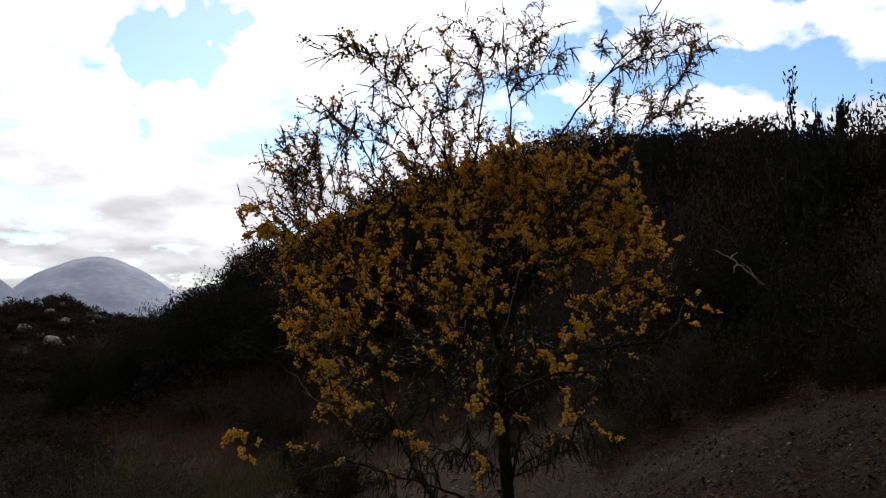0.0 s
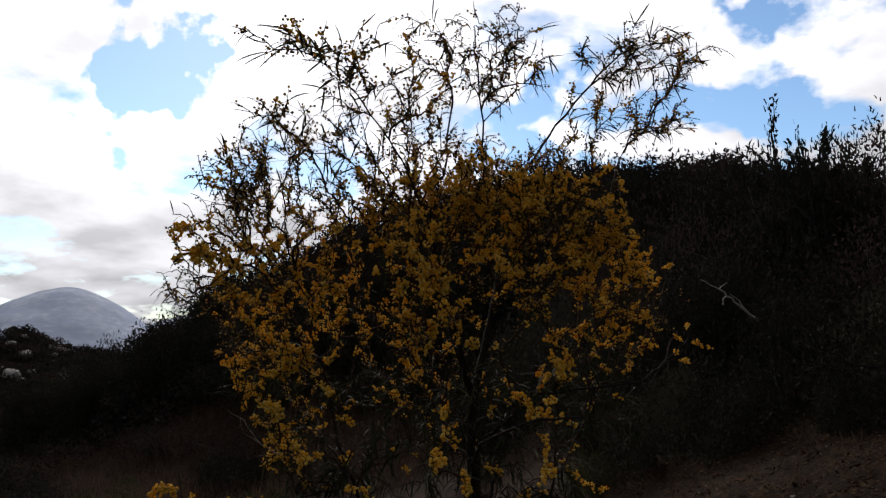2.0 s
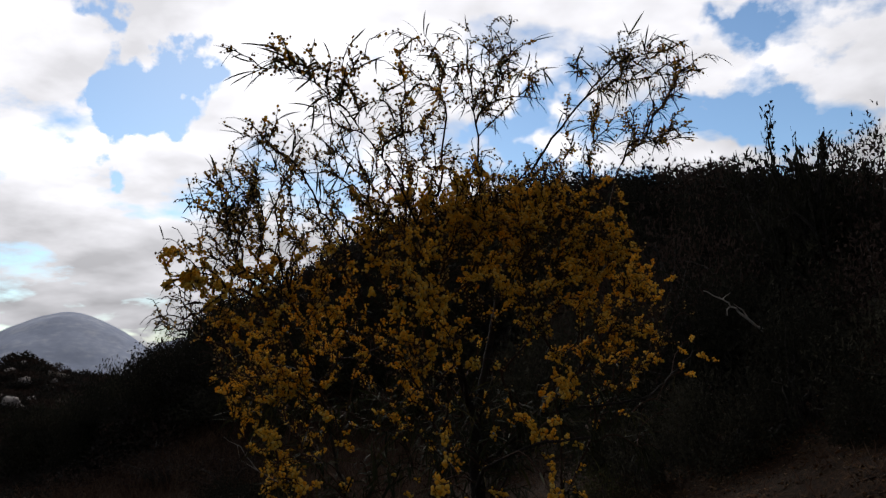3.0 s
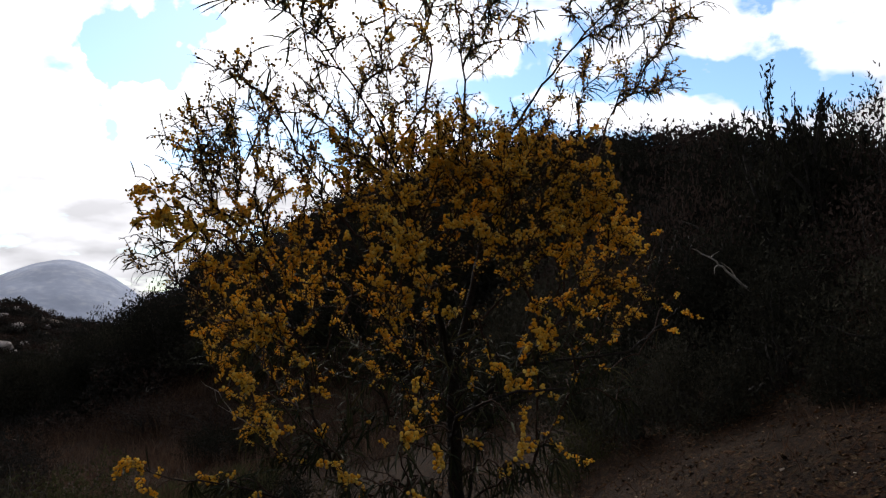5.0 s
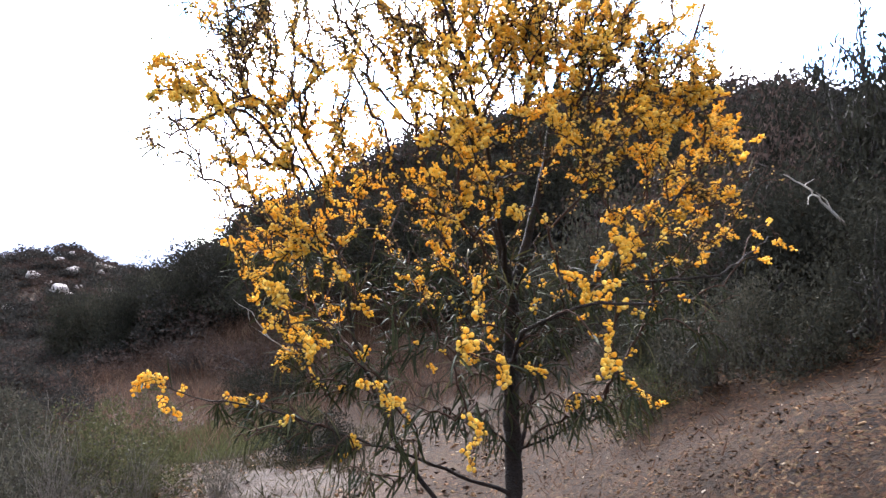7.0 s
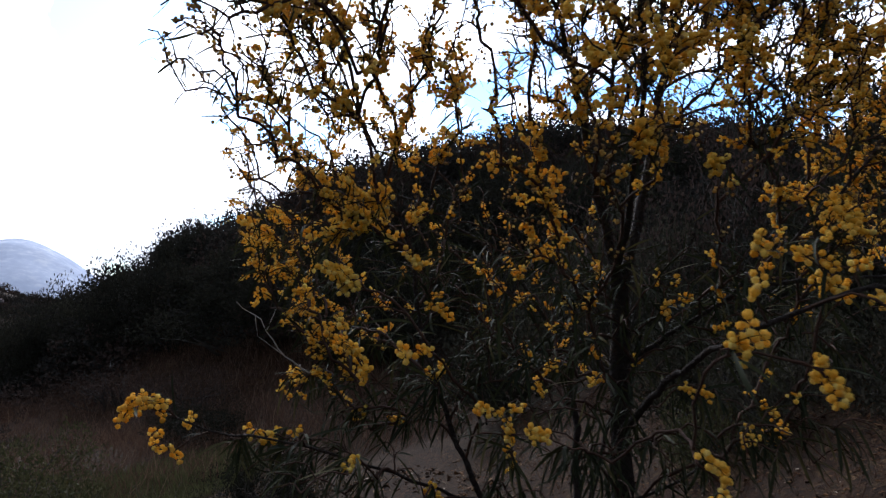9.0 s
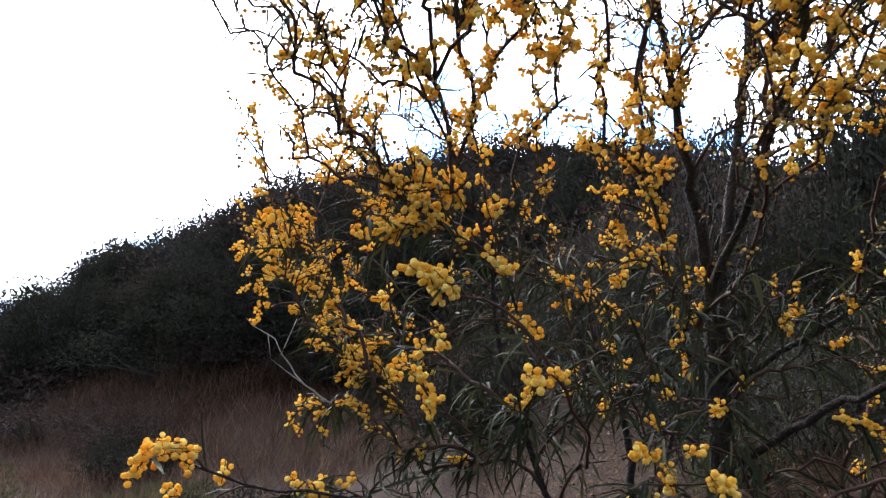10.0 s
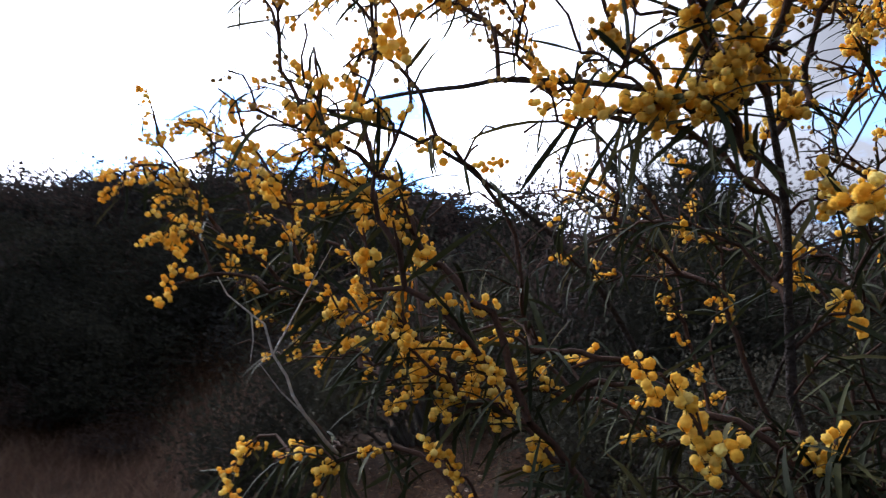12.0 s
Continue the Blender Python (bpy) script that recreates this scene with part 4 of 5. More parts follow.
    for e, (tip, blossom, leaves, droop, lead) in ends:
        chain, k = [], e
        while k >= n_limb and len(chain) < 9:
            chain.append(sk.p[k]); k = sk.up[k]
        chain = np.array(chain)
        if len(chain) < 3:
            continue
        out = chain[0] - chain[2]; out /= np.linalg.norm(out) + 1e-9
        # thinner over the hollow than the bank; balls darkened for backlight start lower there
        full = 1.98 + 0.26 * min(1, max(0, (tip[0] + 0.25) / 0.5))
        airy = 2 if tip[2] > full + 0.22 else 1 if tip[2] > full else 0
        for _ in range(int(leaves * rng.uniform(0.6, 1.3) * (0.6 if droop > 0.6 else 1.0) * (0.5 if tip[2] < 1.45 else 0.55, 0.5, 0.6)[airy])):
            s = rng.uniform(0, len(chain) - 1.01)
            i = int(s)
            at = chain[i] * (1 - s + i) + chain[i + 1] * (s - i)
            way = out * 0.9 + rng.normal(size=3) * 0.55 + np.array([0, 0, 0.15 - droop * 1.1])
            leaf_at.append((at, way))
            leaf_len.append(rng.uniform(0.05, 0.12) if airy == 2 else rng.uniform(0.035, 0.085) if tip[2] > 1.45 else rng.uniform(0.06, 0.13))
        # blossom comes in dense patches with dark leafy gaps between them
        patch = noise.noise(Vector(tip) * 4.6) + 0.5 * noise.noise(Vector(tip) * 10.5)

        def along(count, reach):
            for _ in range(count):
                s = rng.uniform(0, min(reach, len(chain) - 1.01)); i = int(s)
                yield chain[i] * (1 - s + i) + chain[i + 1] * (s - i), out * 0.8 + rng.normal(size=3) * 0.6

        if lead is not None:
            flower_at.append((tip - lead * 0.02, lead + rng.normal(size=3) * 0.5, 1.0, 2))
        elif airy:
            if patch > (0.20 if airy == 2 else 0.10) and rng.uniform() < blossom * 1.3:
                flower_at += [(q, w, 0.9, 1) for q, w in along(rng.integers(1, 3), 5)]
            backlit_at += list(along(rng.integers(3, 6) if airy == 2 else rng.integers(2, 4), 8))
        elif tip[2] > 1.45:
            if patch > -0.10 and rng.uniform() < blossom * 1.15:
                flower_at += [(q, w, 0.97, 0) for q, w in along(rng.integers(1, 4), 6)]
            backlit_at += list(along(rng.integers(0, 3), 8))
        elif rng.uniform() < blossom * (0.85 if patch > 0.0 else 0.3):
            flower_at += [(q, w, 0.97, 0) for q, w in along(rng.integers(1, 4), 5)]

    # the crown is open on the side where one walks past
    flower_at = [q for q in flower_at if q[3] == 2 or np.linalg.norm(q[0] - [-1.0, 2.95, 1.25]) > 0.62]

    # leaves
    shapes = [phyllode_shape(b) for b in (0.3, 0.7, 1.1, 1.6)]
    meshes = [mesh_of("leaf", v, f, M_LEAF) for v, f in shapes]
    at = np.array([a for a, _ in leaf_at]); way = np.array([w for _, w in leaf_at])
    turn = frames_along(way, np.tile([0, 0, 1.0], (len(way), 1)) + rng.normal(size=way.shape) * 0.4, rng)
    mats = np.concatenate([turn * np.array(leaf_len)[:, None, None], at[:, :, None]], 2)
    kind = rng.integers(0, 4, len(mats))
    front = np.argsort(at[:, 1] + 0.35 * at[:, 0])[:280]
    chosen = np.zeros(len(mats), bool); chosen[front] = True
    for i in front:
        part("leaf", meshes[kind[i]], root).matrix_local = Matrix([[*r] for r in mats[i]] + [[0, 0, 0, 1]])
    soup = Soup()
    for s in range(4):
        soup.many(*shapes[s], mats[~chosen & (kind == s)])
    part("leaves", soup.mesh("leaves", M_LEAF), root, "narrow dark green drooping leaves", "stuff")

    # blossom
    close = [flower_mesh(30 + i, b, sp, w, True) for i, (b, sp, w) in enumerate(RACEMES)]
    meshes = [(k.mesh("raceme", M_FLOWER), t.mesh("stalk", M_TWIG)) for k, t in close]
    kinds = [flower_mesh(30 + i, b, sp, w, False) for i, (b, sp, w) in enumerate(RACEMES)]
    at = np.array([q[0] for q in flower_at]); way = np.array([q[1] for q in flower_at]); grown = np.array([q[2] for q in flower_at])
    turn = frames_along(way, np.tile([0.3, 0.1, 1.0], (len(way), 1)), rng)
    mats = np.concatenate([turn * (grown * rng.uniform(0.85, 1.18, len(way)))[:, None, None], at[:, :, None]], 2)
    small = np.array([q[3] for q in flower_at])
    kind = np.choose(small, [rng.integers(0, 6, len(mats)), rng.integers(0, 3, len(mats)), rng.integers(2, 6, len(mats))])
    # those on the side where the path passes are parts of their own
    away = np.minimum(np.linalg.norm(at - [-0.75, 2.75, 1.1], axis=1), np.linalg.norm(at - [0.25, 2.2, 1.2], axis=1))
    front = np.argsort(away)[:280]
    chosen = np.zeros(len(mats), bool); chosen[front] = True
    for i in front:
        ob = part("raceme", meshes[kind[i]][0], root)
        ob.matrix_local = Matrix([[*r] for r in mats[i]] + [[0, 0, 0, 1]])
        part("stalk", meshes[kind[i]][1], ob)
    soup, stalks = Soup(), Soup()
    for s, (k, t) in enumerate(kinds):
        sel = mats[~chosen & (kind == s)]
        soup.many(np.concatenate(k.v), np.concatenate(k.f), sel)
        stalks.many(np.concatenate(t.v), np.concatenate(t.f), sel)
    part("stalk_mass", stalks.mesh("stalk_mass", M_TWIG), root, "thin brown flower stalks", "stuff")
    part("blossom", soup.mesh("blossom", M_FLOWER), root, "golden yellow ball-shaped blossom", "stuff")

    # duller balls on short side twigs, high in the crown: backlight painted into their colour
    at, way = np.array([q for q, _ in backlit_at]), np.array([w for _, w in backlit_at])
    mats = np.concatenate([frames_along(way, np.tile([0.2, 0.1, 1.0], (len(way), 1)), rng) * rng.uniform(0.8, 1.25, len(way))[:, None, None], at[:, :, None]], 2)
    kind = rng.integers(0, 5, len(mats))
    soup, stalks = Soup(), Soup()
    for k in range(5):
        ball, stalk = backlit_sprig(70 + k)
        soup.many(np.concatenate(ball.v), np.concatenate(ball.f), mats[kind == k])
        stalks.many(np.concatenate(stalk.v), np.concatenate(stalk.f), mats[kind == k])
    part("backlit_stalk_mass", stalks.mesh("backlit_stalk_mass", M_TWIG), root, "thin brown stalks of the backlit blossom balls", "stuff")
    part("backlit_blossom", soup.mesh("backlit_blossom", M_BACKLIT), root, "blossom balls with backlit darkness painted in as dull brown", "stuff")


build_wattle()


# ---- scrub ----
LEAF_V = np.array([(-0.22, 0, 0), (0.22, 0, 0.02), (0.16, 0.65, 0.05), (-0.12, 1.0, -0.04)])
LEAF_F = np.array([(0, 1, 2, 3)])
SLIM_V, SLIM_F = np.array([(-0.3, 0, 0), (0.3, 0.05, 0.02), (0.0, 1.0, -0.03)]), np.array([(0, 1, 2)])


def crown_points(rng, n, clumps, uneven=0.35, upright=0.0, tight=1.0, squash=1.0):
    """Places of leaves in a unit crown (radius 1, height 0 to 1) made of uneven clumps."""
    c = rng.normal(size=(clumps, 3)); c /= np.linalg.norm(c, axis=1, keepdims=True)
    c[:, 2] = np.abs(c[:, 2]) * 0.95 + 0.08
    c[:, 2] += upright
    c[:, :2] *= 1 - 0.4 * min(1, upright)
    c *= rng.uniform(0.45, 0.92, (clumps, 1))
    r = tight * rng.uniform(0.18, 0.42, clumps) * (1 + uneven * rng.normal(size=clumps) * 0.4)
    pick = rng.integers(0, clumps, n)
    u = rng.normal(size=(n, 3)); u /= np.linalg.norm(u, axis=1, keepdims=True)
    u *= rng.uniform(0.25, 1, (n, 1)) ** 0.55
    p = c[pick] + u * r[pick][:, None] * [1, 1, squash]
    p[:, 2] = np.abs(p[:, 2] - 0.04) * 0.92 + 0.04
    return p, u, c


def random_turns(rng, n, out, size):
    way = out * 0.8 + rng.normal(size=(n, 3)) * 0.7 + [0, 0, 0.25]
    t = frames_along(way, rng.normal(size=(n, 3)), rng)
    return t * (size * rng.uniform(0.6, 1.4, n))[:, None, None]


def shrub_kind(seed, leaves, clumps, leaf, material, stems=9, bare=0.0, thick=1.0, upright=0.0, bark=None, tight=1.0, squash=1.0):
    """One shrub, radius 1 m and height 1 m: stems and crown, as two meshes."""
    rng = np.random.default_rng(seed)
    p, u, c = crown_points(rng, leaves, clumps, 0.35, upright, tight, squash)
    soup = Soup()
    soup.many(LEAF_V, LEAF_F, np.concatenate([random_turns(rng, leaves, u, leaf), p[:, :, None]], 2))
    wood = Soup()
    for k in range(stems + clumps):
        end = c[k % clumps] * rng.uniform(0.8, 1.05 + bare)
        base = np.array([rng.normal() * 0.08, rng.normal() * 0.08, -0.12])
        mid = base * 0.4 + end * 0.5 + rng.normal(size=3) * 0.10 + [0, 0, 0.05]
        path = smooth_path([base, mid, end], 0.09)
        path[1:] += rng.normal(size=(len(path) - 1, 3)) * 0.012
        v, f = tube(path, np.linspace(rng.uniform(0.012, 0.024), 0.003, len(path)) * thick, 5)
        wood.add(v, f)
    return wood.mesh("wood", bark or M_STEM), soup.mesh("crown", material), (p, u)


def twiggy_kind(seed):
    """An open shrub, radius 1 m and height 1 m: forking dark stems with small leaves near the tips."""
    rng = np.random.default_rng(seed)
    wood, spots, ways = Soup(), [], []

    def shoot(at, way, length, radius, depth):
        steps = 5
        path = [np.array(at)]
        for _ in range(steps):
            way = way + rng.normal(size=3) * 0.16 + [0, 0, 0.04]
            way /= np.linalg.norm(way)
            path.append(path[-1] + way * length / steps)
        v, f = tube(np.array(path), np.linspace(radius, radius * 0.55, len(path)), 5)
        wood.add(v, f)
        if depth < 2:
            for q in path[1:]:
                for _ in range(int(rng.integers(4, 9))):
                    spots.append(q + rng.normal(size=3) * 0.022)
                    ways.append(way + rng.normal(size=3) * 0.6)
        if depth:
            for k in range(int(rng.integers(2, 5))):
                turned = way + rng.normal(size=3) * [0.75, 0.75, 0.3]
                shoot(path[int(rng.integers(2, steps + 1))], turned / np.linalg.norm(turned), length * rng.uniform(0.55, 0.8), radius * 0.62, depth - 1)

    for k in range(7):
        turn = k * 0.9 + rng.uniform(-0.3, 0.3)
        lean = rng.uniform(0.15, 0.75)
        way = np.array([math.cos(turn) * lean, math.sin(turn) * lean, 1.0])
        shoot((math.cos(turn) * 0.08, math.sin(turn) * 0.08, -0.12), way / np.linalg.norm(way), rng.uniform(0.42, 0.56), 0.030, 3)
    spots, ways = np.array(spots), np.array(ways)
    leaves = Soup()
    leaves.many(LEAF_V, LEAF_F, np.concatenate([random_turns(rng, len(spots), ways, 0.034), spots[:, :, None]], 2))
    return wood.mesh("wood", M_STEM), leaves.mesh("crown", M_SHRUB), None


def shrub_thing(name, label, kindmesh, x, y, radius, height, turn, group="", sink=0.0):
    ob = tagged(new(name), label, "shrub", group)
    part("wood", kindmesh[0], ob)
    part("crown", kindmesh[1], ob)
    ob.location = (x, y, float(ground_z(x, y)) - sink)
    ob.rotation_euler = (0, 0, turn)
    ob.scale = (radius, radius, height)
    return ob


def build_scrub():
    rng = np.random.default_rng(5)
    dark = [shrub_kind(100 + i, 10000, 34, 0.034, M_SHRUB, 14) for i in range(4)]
    grey = [shrub_kind(110 + i, 7000, 26, 0.032, M_SHRUB_GREY, 18, 0.15) for i in range(3)]
    green = [shrub_kind(120 + i, 6500, 24, 0.032, M_SHRUB_GREEN, 14) for i in range(2)]
    bare = [twiggy_kind(140 + i) for i in range(2)]
    wiry = [shrub_kind(150 + i, 900, 34, 0.03, M_SHRUB_GREY, 30, 0.3, 0.5, 0.5, M_WIRE) for i in range(2)]
    brown = [shrub_kind(130 + i, 5200, 24, 0.03, M_SHRUB_BROWN, 20, 0.15) for i in range(2)]

    def put(kinds, name, label, x, y, r, h, group="", sink=0.1):
        return shrub_thing(name, label, kinds[rng.integers(len(kinds))], x, y, r, h, rng.uniform(0, 6.28), group, sink)

    g = "dark shrubs on the bank"
    t = "dense dark evergreen shrub on the brown bank"
    for x, y, r, h in ((1.45, 5.3, 0.6, 1.1), (2.1, 5.8, 0.85, 1.7), (2.9, 5.9, 0.9, 1.7), (3.6, 5.4, 0.9, 1.8), (2.6, 7.0, 1.0, 2.0), (3.6, 7.0, 1.1, 1.65),
                       (1.6, 7.2, 0.9, 1.6), (4.6, 6.6, 1.1, 2.0), (1.0, 8.4, 0.9, 1.4), (2.2, 8.8, 1.1, 1.9), (3.6, 9.0, 1.2, 2.1), (5.0, 8.6, 1.2, 2.2), (4.6, 4.9, 0.9, 1.7),
                       (1.75, 4.45, 0.45, 0.9), (2.2, 4.35, 0.6, 1.2), (2.55, 3.9, 0.55, 1.1), (2.95, 3.6, 0.6, 1.2), (2.2, 3.65, 0.35, 0.7), (3.3, 4.3, 0.7, 1.5)):
        dry = (x, y) in ((2.6, 7.0), (4.6, 6.6), (2.2, 8.8), (3.6, 5.4), (3.3, 4.3))
        put(brown if dry else dark, "bank_shrub", "dense brownish shrub on the brown bank" if dry else t, x, y, r, h * (0.68 if y < 6.5 else 0.92), g)
    for x, y, r, h in ((3.55, 6.75, 0.9, 2.4), (4.15, 7.0, 0.8, 1.9)):
        put(bare, "twiggy_shrub", "tall open shrub of bare grey twigs with few leaves", x, y, r, h)
    for x, y, r, h in ((3.95, 8.0, 0.8, 1.0), (4.55, 8.1, 0.9, 1.1), (5.3, 8.0, 1.0, 1.2)):
        put(dark, "tall_shrub", "tall dark leafy shrub high on the bank", x, y, r, h, "tall shrubs high on the bank")
    put(green, "green_shrub", "small bright green shrub behind the wattle", 1.10, 4.75, 0.32, 0.5)
    put(grey, "green_shrub", "small grey-green shrub at the foot of the bank", 1.5, 4.75, 0.42, 0.75)
    g = "twiggy shrubs in the hollow"
    t = "low twiggy grey-green shrub beside the sandy path"
    for x, y, r, h in ((-2.9, 4.9, 0.5, 0.7), (-3.2, 5.6, 0.8, 1.0), (-2.6, 6.6, 0.7, 0.9), (-3.8, 6.8, 0.9, 1.0), (-3.4, 8.2, 0.9, 1.0), (-4.8, 8.2, 1.0, 1.1), (-2.0, 4.3, 0.4, 0.6)):
        put(grey if rng.uniform() < 0.75 else green, "hollow_shrub", t, x, y, r, h, g)
    for x, y, r, h in ((-2.8, 6.1, 0.6, 0.72), (-3.15, 5.75, 0.6, 0.7), (-2.3, 6.25, 0.45, 0.5), (-2.55, 5.6, 0.45, 0.6), (-1.75, 6.6, 0.4, 0.45)):
        put(wiry, "wiry_shrub", "open wiry shrub of pale grey stems with few leaves", x, y, r, h, "wiry shrubs beside the path")
    put(dark, "hollow_shrub", "rounded dark shrub beside the sandy path", -1.2, 7.6, 0.55, 0.6)
    put(dark, "hollow_shrub", "rounded dark shrub beside the green grass", -2.5, 11.0, 0.8, 0.7)
    g = "brown dry shrubs"
    for x, y, r, h in ((-3.2, 13.0, 1.2, 0.8), (-4.6, 14.0, 1.3, 0.9), (-1.9, 14.2, 1.1, 0.8), (-0.6, 13.5, 1.0, 0.7), (0.6, 12.5, 0.9, 0.7)):
        put(brown, "dry_shrub", "low reddish brown dry shrub in the hollow", x, y, r, h, g)
    g = "dark shrubs at the foot of the hill"
    for k in range(34):
        az = radians(-26 + k * 1.35 + rng.uniform(-0.5, 0.5))
        rr = rng.uniform(17, 21) if math.degrees(az) < -12 else rng.uniform(13.5, 16.5)
        put(dark, "foot_shrub", "large dark evergreen shrub at the foot of the hill", rr * math.sin(az), rr * math.cos(az), rng.uniform(1.1, 1.7), rng.uniform(1.5, 2.3) * (1.0 if math.degrees(az) < -12 else 0.75), g)

    # the hillside, the far hollow and the hillock: uncounted scrub in one mesh
    soup, browned = Soup(), Soup()
    bases = {}
    for leaves in (260, 600, 740, 1300):
        bases[leaves] = [crown_points(np.random.default_rng(200 + i), leaves, 22, 0.3, 0.0, 0.85)[:2] for i in range(5)]

    def strew(n, az0, az1, r0, r1, size0, size1, tall, leaves, leaf):
        for _ in range(n):
            az, r = radians(rng.uniform(az0, az1)), math.sqrt(rng.uniform(r0 * r0, r1 * r1))
            x, y = r * math.sin(az), r * math.cos(az)
            p, u = bases[leaves][rng.integers(5)]
            s = rng.uniform(size0, size1)
            h = s * rng.uniform(1.0, 1.5) * tall
            a = rng.uniform(0, 6.28)
            rot = np.array([[math.cos(a), -math.sin(a), 0], [math.sin(a), math.cos(a), 0], [0, 0, 1]])
            q = (p @ rot.T) * [s, s, h] + [x, y, float(ground_z(x, y)) - 0.1 * s]
            turns = random_turns(rng, len(q), u @ rot.T, leaf * s)
            (browned if rng.uniform() < 0.28 else soup).many(SLIM_V, SLIM_F, np.concatenate([turns, q[:, :, None]], 2))
    strew(330, -22, 14, 17, 30, 0.7, 1.4, 1.0, 1300, 0.062)
    strew(280, 8, 50, 15, 27, 0.6, 1.2, 0.9, 740, 0.084)
    strew(130, 8, 50, 9, 15, 0.5, 0.9, 0.9, 1300, 0.065)
    strew(90, -10, 16, 14, 20, 0.6, 1.1, 0.9, 740, 0.08)
    strew(110, 50, 100, 8, 24, 0.8, 1.6, 1.0, 260, 0.13)
    strew(760, -46, -20, 29, 54, 0.45, 0.95, 0.6, 260, 0.135)
    strew(160, -36, -27, 27, 44, 0.35, 0.7, 0.6, 260, 0.135)
    strew(70, -43, -27, 20, 33, 0.5, 0.9, 0.7, 740, 0.084)
    strew(90, -46, -25, 7, 15, 0.3, 0.6, 0.8, 740, 0.08)
    strew(300, -46, -23, 12, 29, 0.4, 0.8, 0.75, 600, 0.088)
    strew(140, -100, -46, 7, 40, 0.6, 1.3, 0.8, 260, 0.13)
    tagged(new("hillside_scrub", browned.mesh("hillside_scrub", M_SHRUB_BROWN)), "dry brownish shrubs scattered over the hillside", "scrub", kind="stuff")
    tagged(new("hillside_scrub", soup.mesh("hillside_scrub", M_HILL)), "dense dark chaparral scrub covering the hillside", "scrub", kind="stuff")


build_scrub()


# ---- boulders on the far hillock ----
def boulder(x, y, size, seed, label):
    noise.seed_set(seed)
    bm = bmesh.new()
    bmesh.ops.create_icosphere(bm, subdivisions=4, radius=1.0)
    for v in bm.verts:
        d = 1 + 0.35 * noise.noise(v.co * 1.1 + Vector((seed, 0, 0))) + 0.12 * noise.noise(v.co * 3.1)
        v.co = Vector((v.co.x * d * 1.15, v.co.y * d, max(-0.4, v.co.z * d * 0.75)))
    me = bpy.data.meshes.new("boulder")
    bm.to_mesh(me); bm.free()
    me.polygons.foreach_set("use_smooth", [True] * len(me.polygons))
    me.materials.append(M_ROCK)
    ob = tagged(new("boulder", me), label, "boulder", "boulders on the hillock")
    ob.location, ob.scale = (x, y, float(ground_z(x, y)) + size * 0.55), (size, size, size)
    noise.seed_set(1)


for i, (az, r, s) in enumerate(((-28.5, 37.0, 0.46), (-30.2, 39.6, 0.40), (-27.8, 40.2, 0.40), (-26.1, 41.0, 0.22), (-28.7, 42.5, 0.30), (-31.5, 35.0, 0.24), (-27.3, 37.6, 0.20), (-29.2, 38.6, 0.22), (-33.0, 41.0, 0.36), (-28.0, 43.6, 0.24), (-27.9, 36.6, 0.20))):
    boulder(r * math.sin(radians(az)), r * math.cos(radians(az)), s * 0.75, 40 + i, "pale weathered granite boulder among dark scrub")


# ---- grass and litter ----
def blades(name, label, n, sampler, height, material, width, seed, lean=0.5):
    rng = np.random.default_rng(seed)
    x, y = sampler(rng, n)
    h = height * rng.uniform(0.5, 1.3, n)
    way = np.stack([rng.normal(size=n) * lean, rng.normal(size=n) * lean, np.ones(n)], -1)
    t = frames_along(way, rng.normal(size=(n, 3)), rng) * h[:, None, None]
    shape = np.array([(-width, 0, 0), (width, 0, 0), (width * 0.7, 0.55, 0.06), (-width * 0.7, 0.55, 0.06), (0.0, 1.0, 0.2), (0.0, 1.0, 0.2)])
    soup = Soup()
    soup.many(shape, np.array([(0, 1, 2, 3), (3, 2, 4, 5)]), np.concatenate([t, np.stack([x, y, ground_z(x, y) - 0.01], -1)[:, :, None]], 2))
    tagged(new(name, soup.mesh(name, material)), label, "grass", kind="stuff")


def ring(az0, az1, r0, r1):
    def pick(rng, n):
        az, r = np.radians(rng.uniform(az0, az1, n)), np.sqrt(rng.uniform(r0 ** 2, r1 ** 2, n))
        return r * np.sin(az), r * np.cos(az)
    return pick


def tufts(az0, az1, r0, r1, per, spread):
    def pick(rng, n):
        m = n // per + 1
        az, r = np.radians(rng.uniform(az0, az1, m)), np.sqrt(rng.uniform(r0 ** 2, r1 ** 2, m))
        x, y = np.repeat(r * np.sin(az), per)[:n], np.repeat(r * np.cos(az), per)[:n]
        return x + rng.normal(size=n) * spread, y + rng.normal(size=n) * spread
    return pick


def oval(cx, cy, rx, ry):
    def pick(rng, n):
        a, s = rng.uniform(0, 6.283, n), np.sqrt(rng.uniform(0, 1, n))
        return cx + rx * s * np.cos(a), cy + ry * s * np.sin(a)
    return pick


blades("dry_grass", "pale brown dry grass in the hollow", 38000, tufts(-30, 8, 9.0, 19, 30, 0.20), 0.27, M_DRY, 0.012, 21)
blades("dry_grass", "short dry grass on the bank", 7000, tufts(3, 50, 2.2, 7.5, 12, 0.06), 0.07, M_DRY, 0.03, 22, 0.9)
blades("green_grass", "patch of short green grass", 11000, oval(-2.4, 9.2, 0.95, 1.1), 0.11, M_GRASS, 0.03, 23)
blades("green_grass", "thin green weeds beside the sandy path", 6000, tufts(-32, -3, 4.0, 8.8, 14, 0.10), 0.12, M_WEED, 0.03, 24, 0.7)


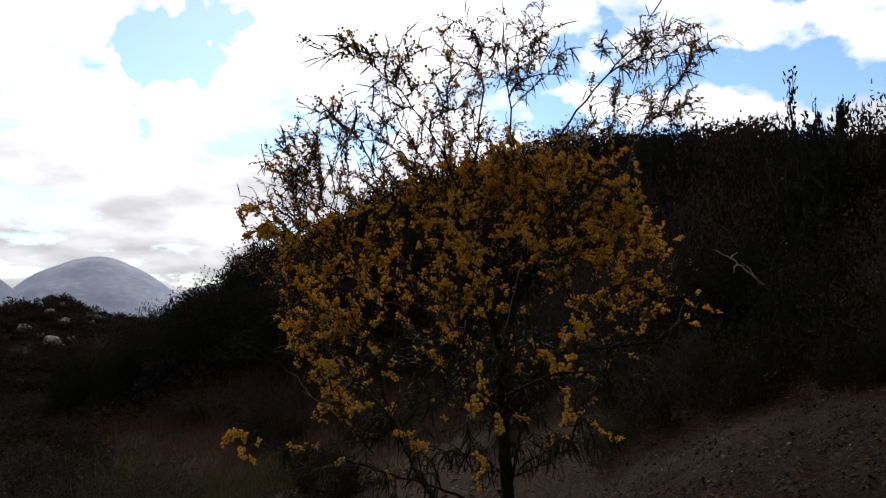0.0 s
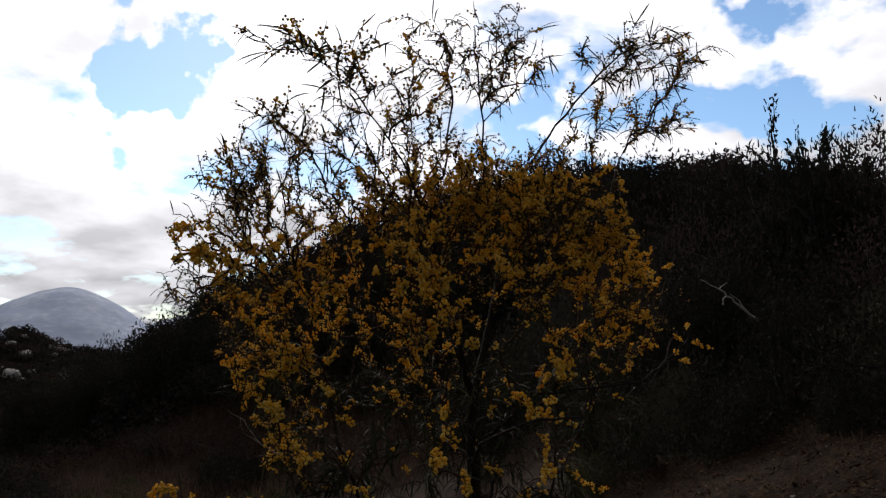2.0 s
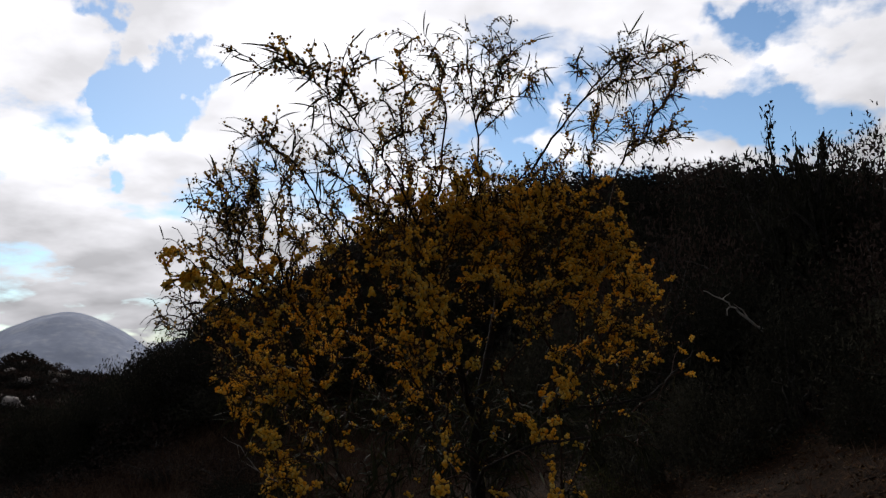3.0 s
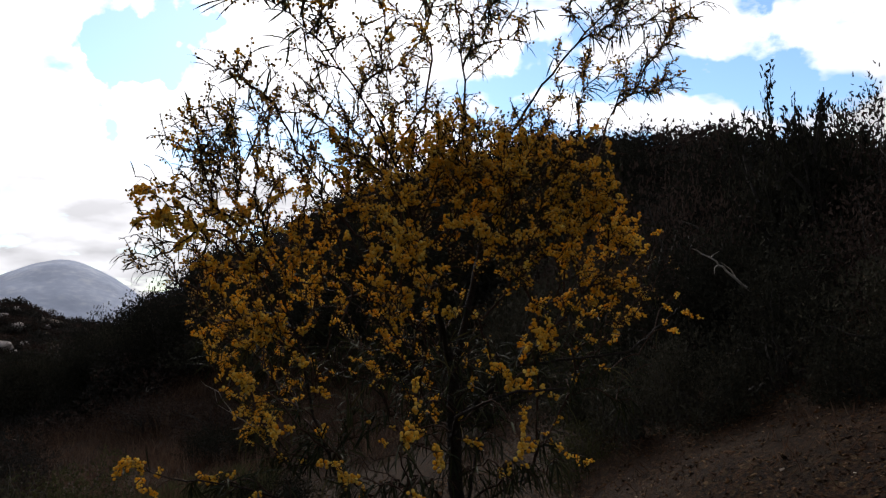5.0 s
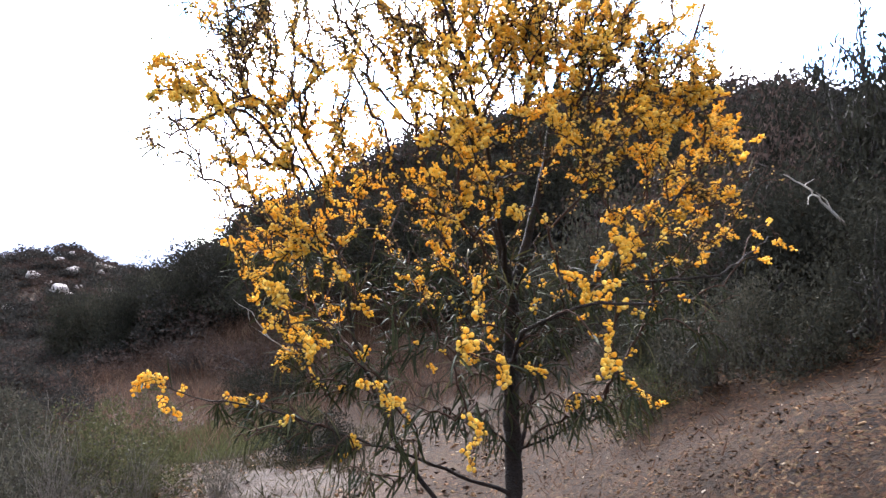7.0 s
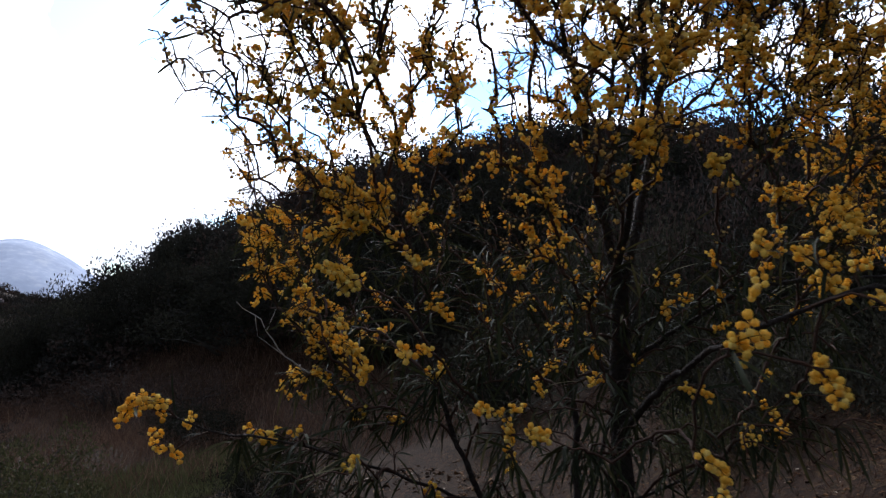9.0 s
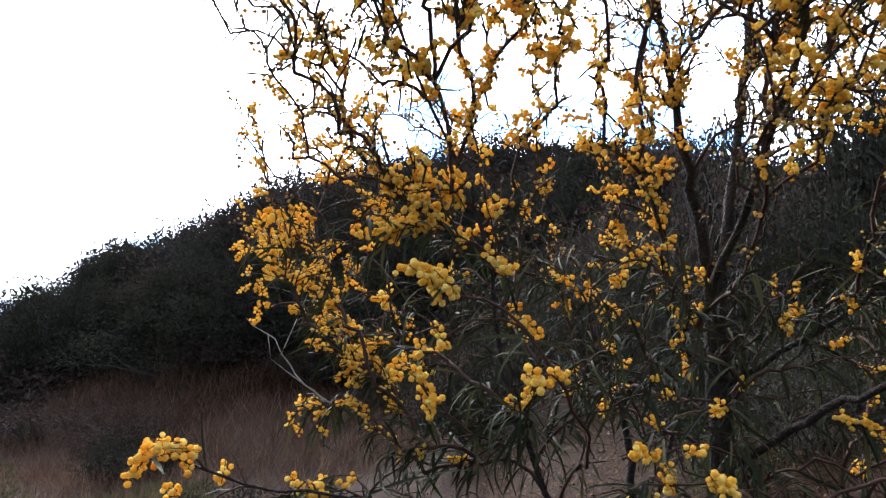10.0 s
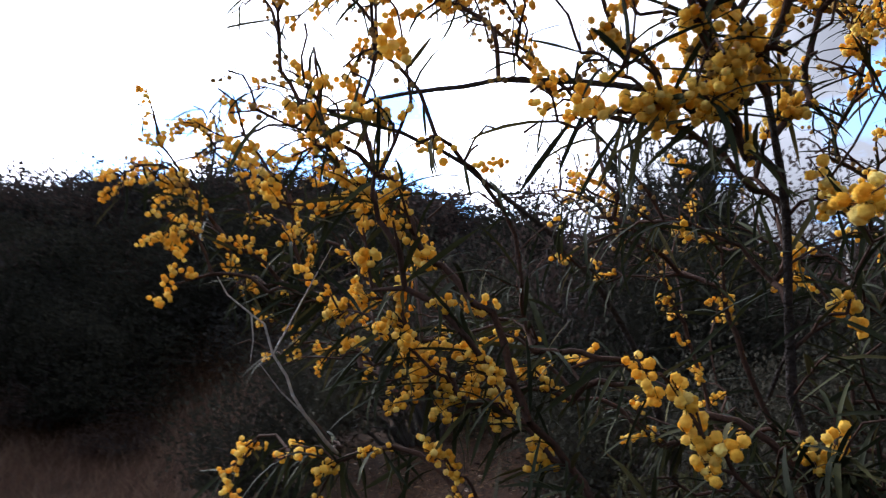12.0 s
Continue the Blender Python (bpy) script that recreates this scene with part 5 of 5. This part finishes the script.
def litter(name, label, n, sampler, size, seed):
    """Chips of stone, bark and dead leaf lying on the soil."""
    rng = np.random.default_rng(seed)
    x, y = sampler(rng, n)
    s = size * rng.uniform(0.3, 1.0, n) ** 1.6 * 1.6
    ax = rng.normal(size=(n, 3)) * [1, 1, 0.35]
    t = frames_along(ax, np.tile([0, 0, 1.0], (n, 1)) + rng.normal(size=(n, 3)) * 0.35, rng)
    shape = np.array([(-0.5, -0.5, -0.15), (0.45, -0.6, -0.15), (0.6, 0.4, -0.15), (-0.4, 0.55, -0.15), (-0.3, -0.35, 0.22), (0.3, -0.3, 0.28), (0.35, 0.3, 0.2), (-0.28, 0.3, 0.26)])
    faces = np.array([(4, 5, 6, 7), (0, 1, 5, 4), (1, 2, 6, 5), (2, 3, 7, 6), (3, 0, 4, 7)])
    soup = Soup()
    m = t * s[:, None, None] * np.stack([rng.uniform(0.4, 1.0, n), rng.uniform(0.7, 1.7, n), rng.uniform(0.25, 0.8, n)], -1)[:, None, :]
    soup.many(shape, faces, np.concatenate([m, np.stack([x, y, ground_z(x, y) + 0.05 * s], -1)[:, :, None]], 2))
    tagged(new(name, soup.mesh(name, M_STONE, False)), label, "litter", kind="stuff")


litter("bank_litter", "brown leaf litter and small stones on the bank", 60000, ring(2, 60, 1.2, 8.0), 0.0105, 31)
litter("bank_stones", "small brown stones lying on the bank", 1500, ring(2, 60, 1.2, 8.5), 0.020, 33)
litter("path_stones", "pale stones and chips strewn over the path", 3500, oval(-1.3, 6.2, 1.8, 2.6), 0.03, 32)


# ---- dead branches ----
def dead_branch(label, seed, thick, *pts):
    rng = np.random.default_rng(seed)
    soup = Soup()
    path = smooth_path(pts, 0.03)
    path[1:] += rng.normal(size=(len(path) - 1, 3)) * 0.004
    soup.add(*tube(path, np.linspace(thick, thick * 0.3, len(path)), 7))
    for k in (0.35, 0.6, 0.75):
        a = path[int(k * len(path))]
        d = (path[-1] - path[0]) * rng.uniform(0.12, 0.25) + rng.normal(size=3) * 0.06
        soup.add(*tube([a, a + d * 0.5 + rng.normal(size=3) * 0.01, a + d], [thick * 0.5, thick * 0.35, thick * 0.15], 5))
    tagged(new("dead_branch", soup.mesh("dead_branch", M_DEAD)), label, "branch")


dead_branch("bleached dead branch sticking out of the dark shrub", 61, 0.009, (2.10, 4.62, 1.655), (2.00, 4.56, 1.70), (1.86, 4.48, 1.80), (1.69, 4.44, 1.885))
dead_branch("bleached bare twig hanging at the edge of the wattle", 62, 0.003, (-0.62, 3.95, 0.98), (-0.72, 3.9, 1.06), (-0.80, 3.88, 1.16), (-0.86, 3.86, 1.20))
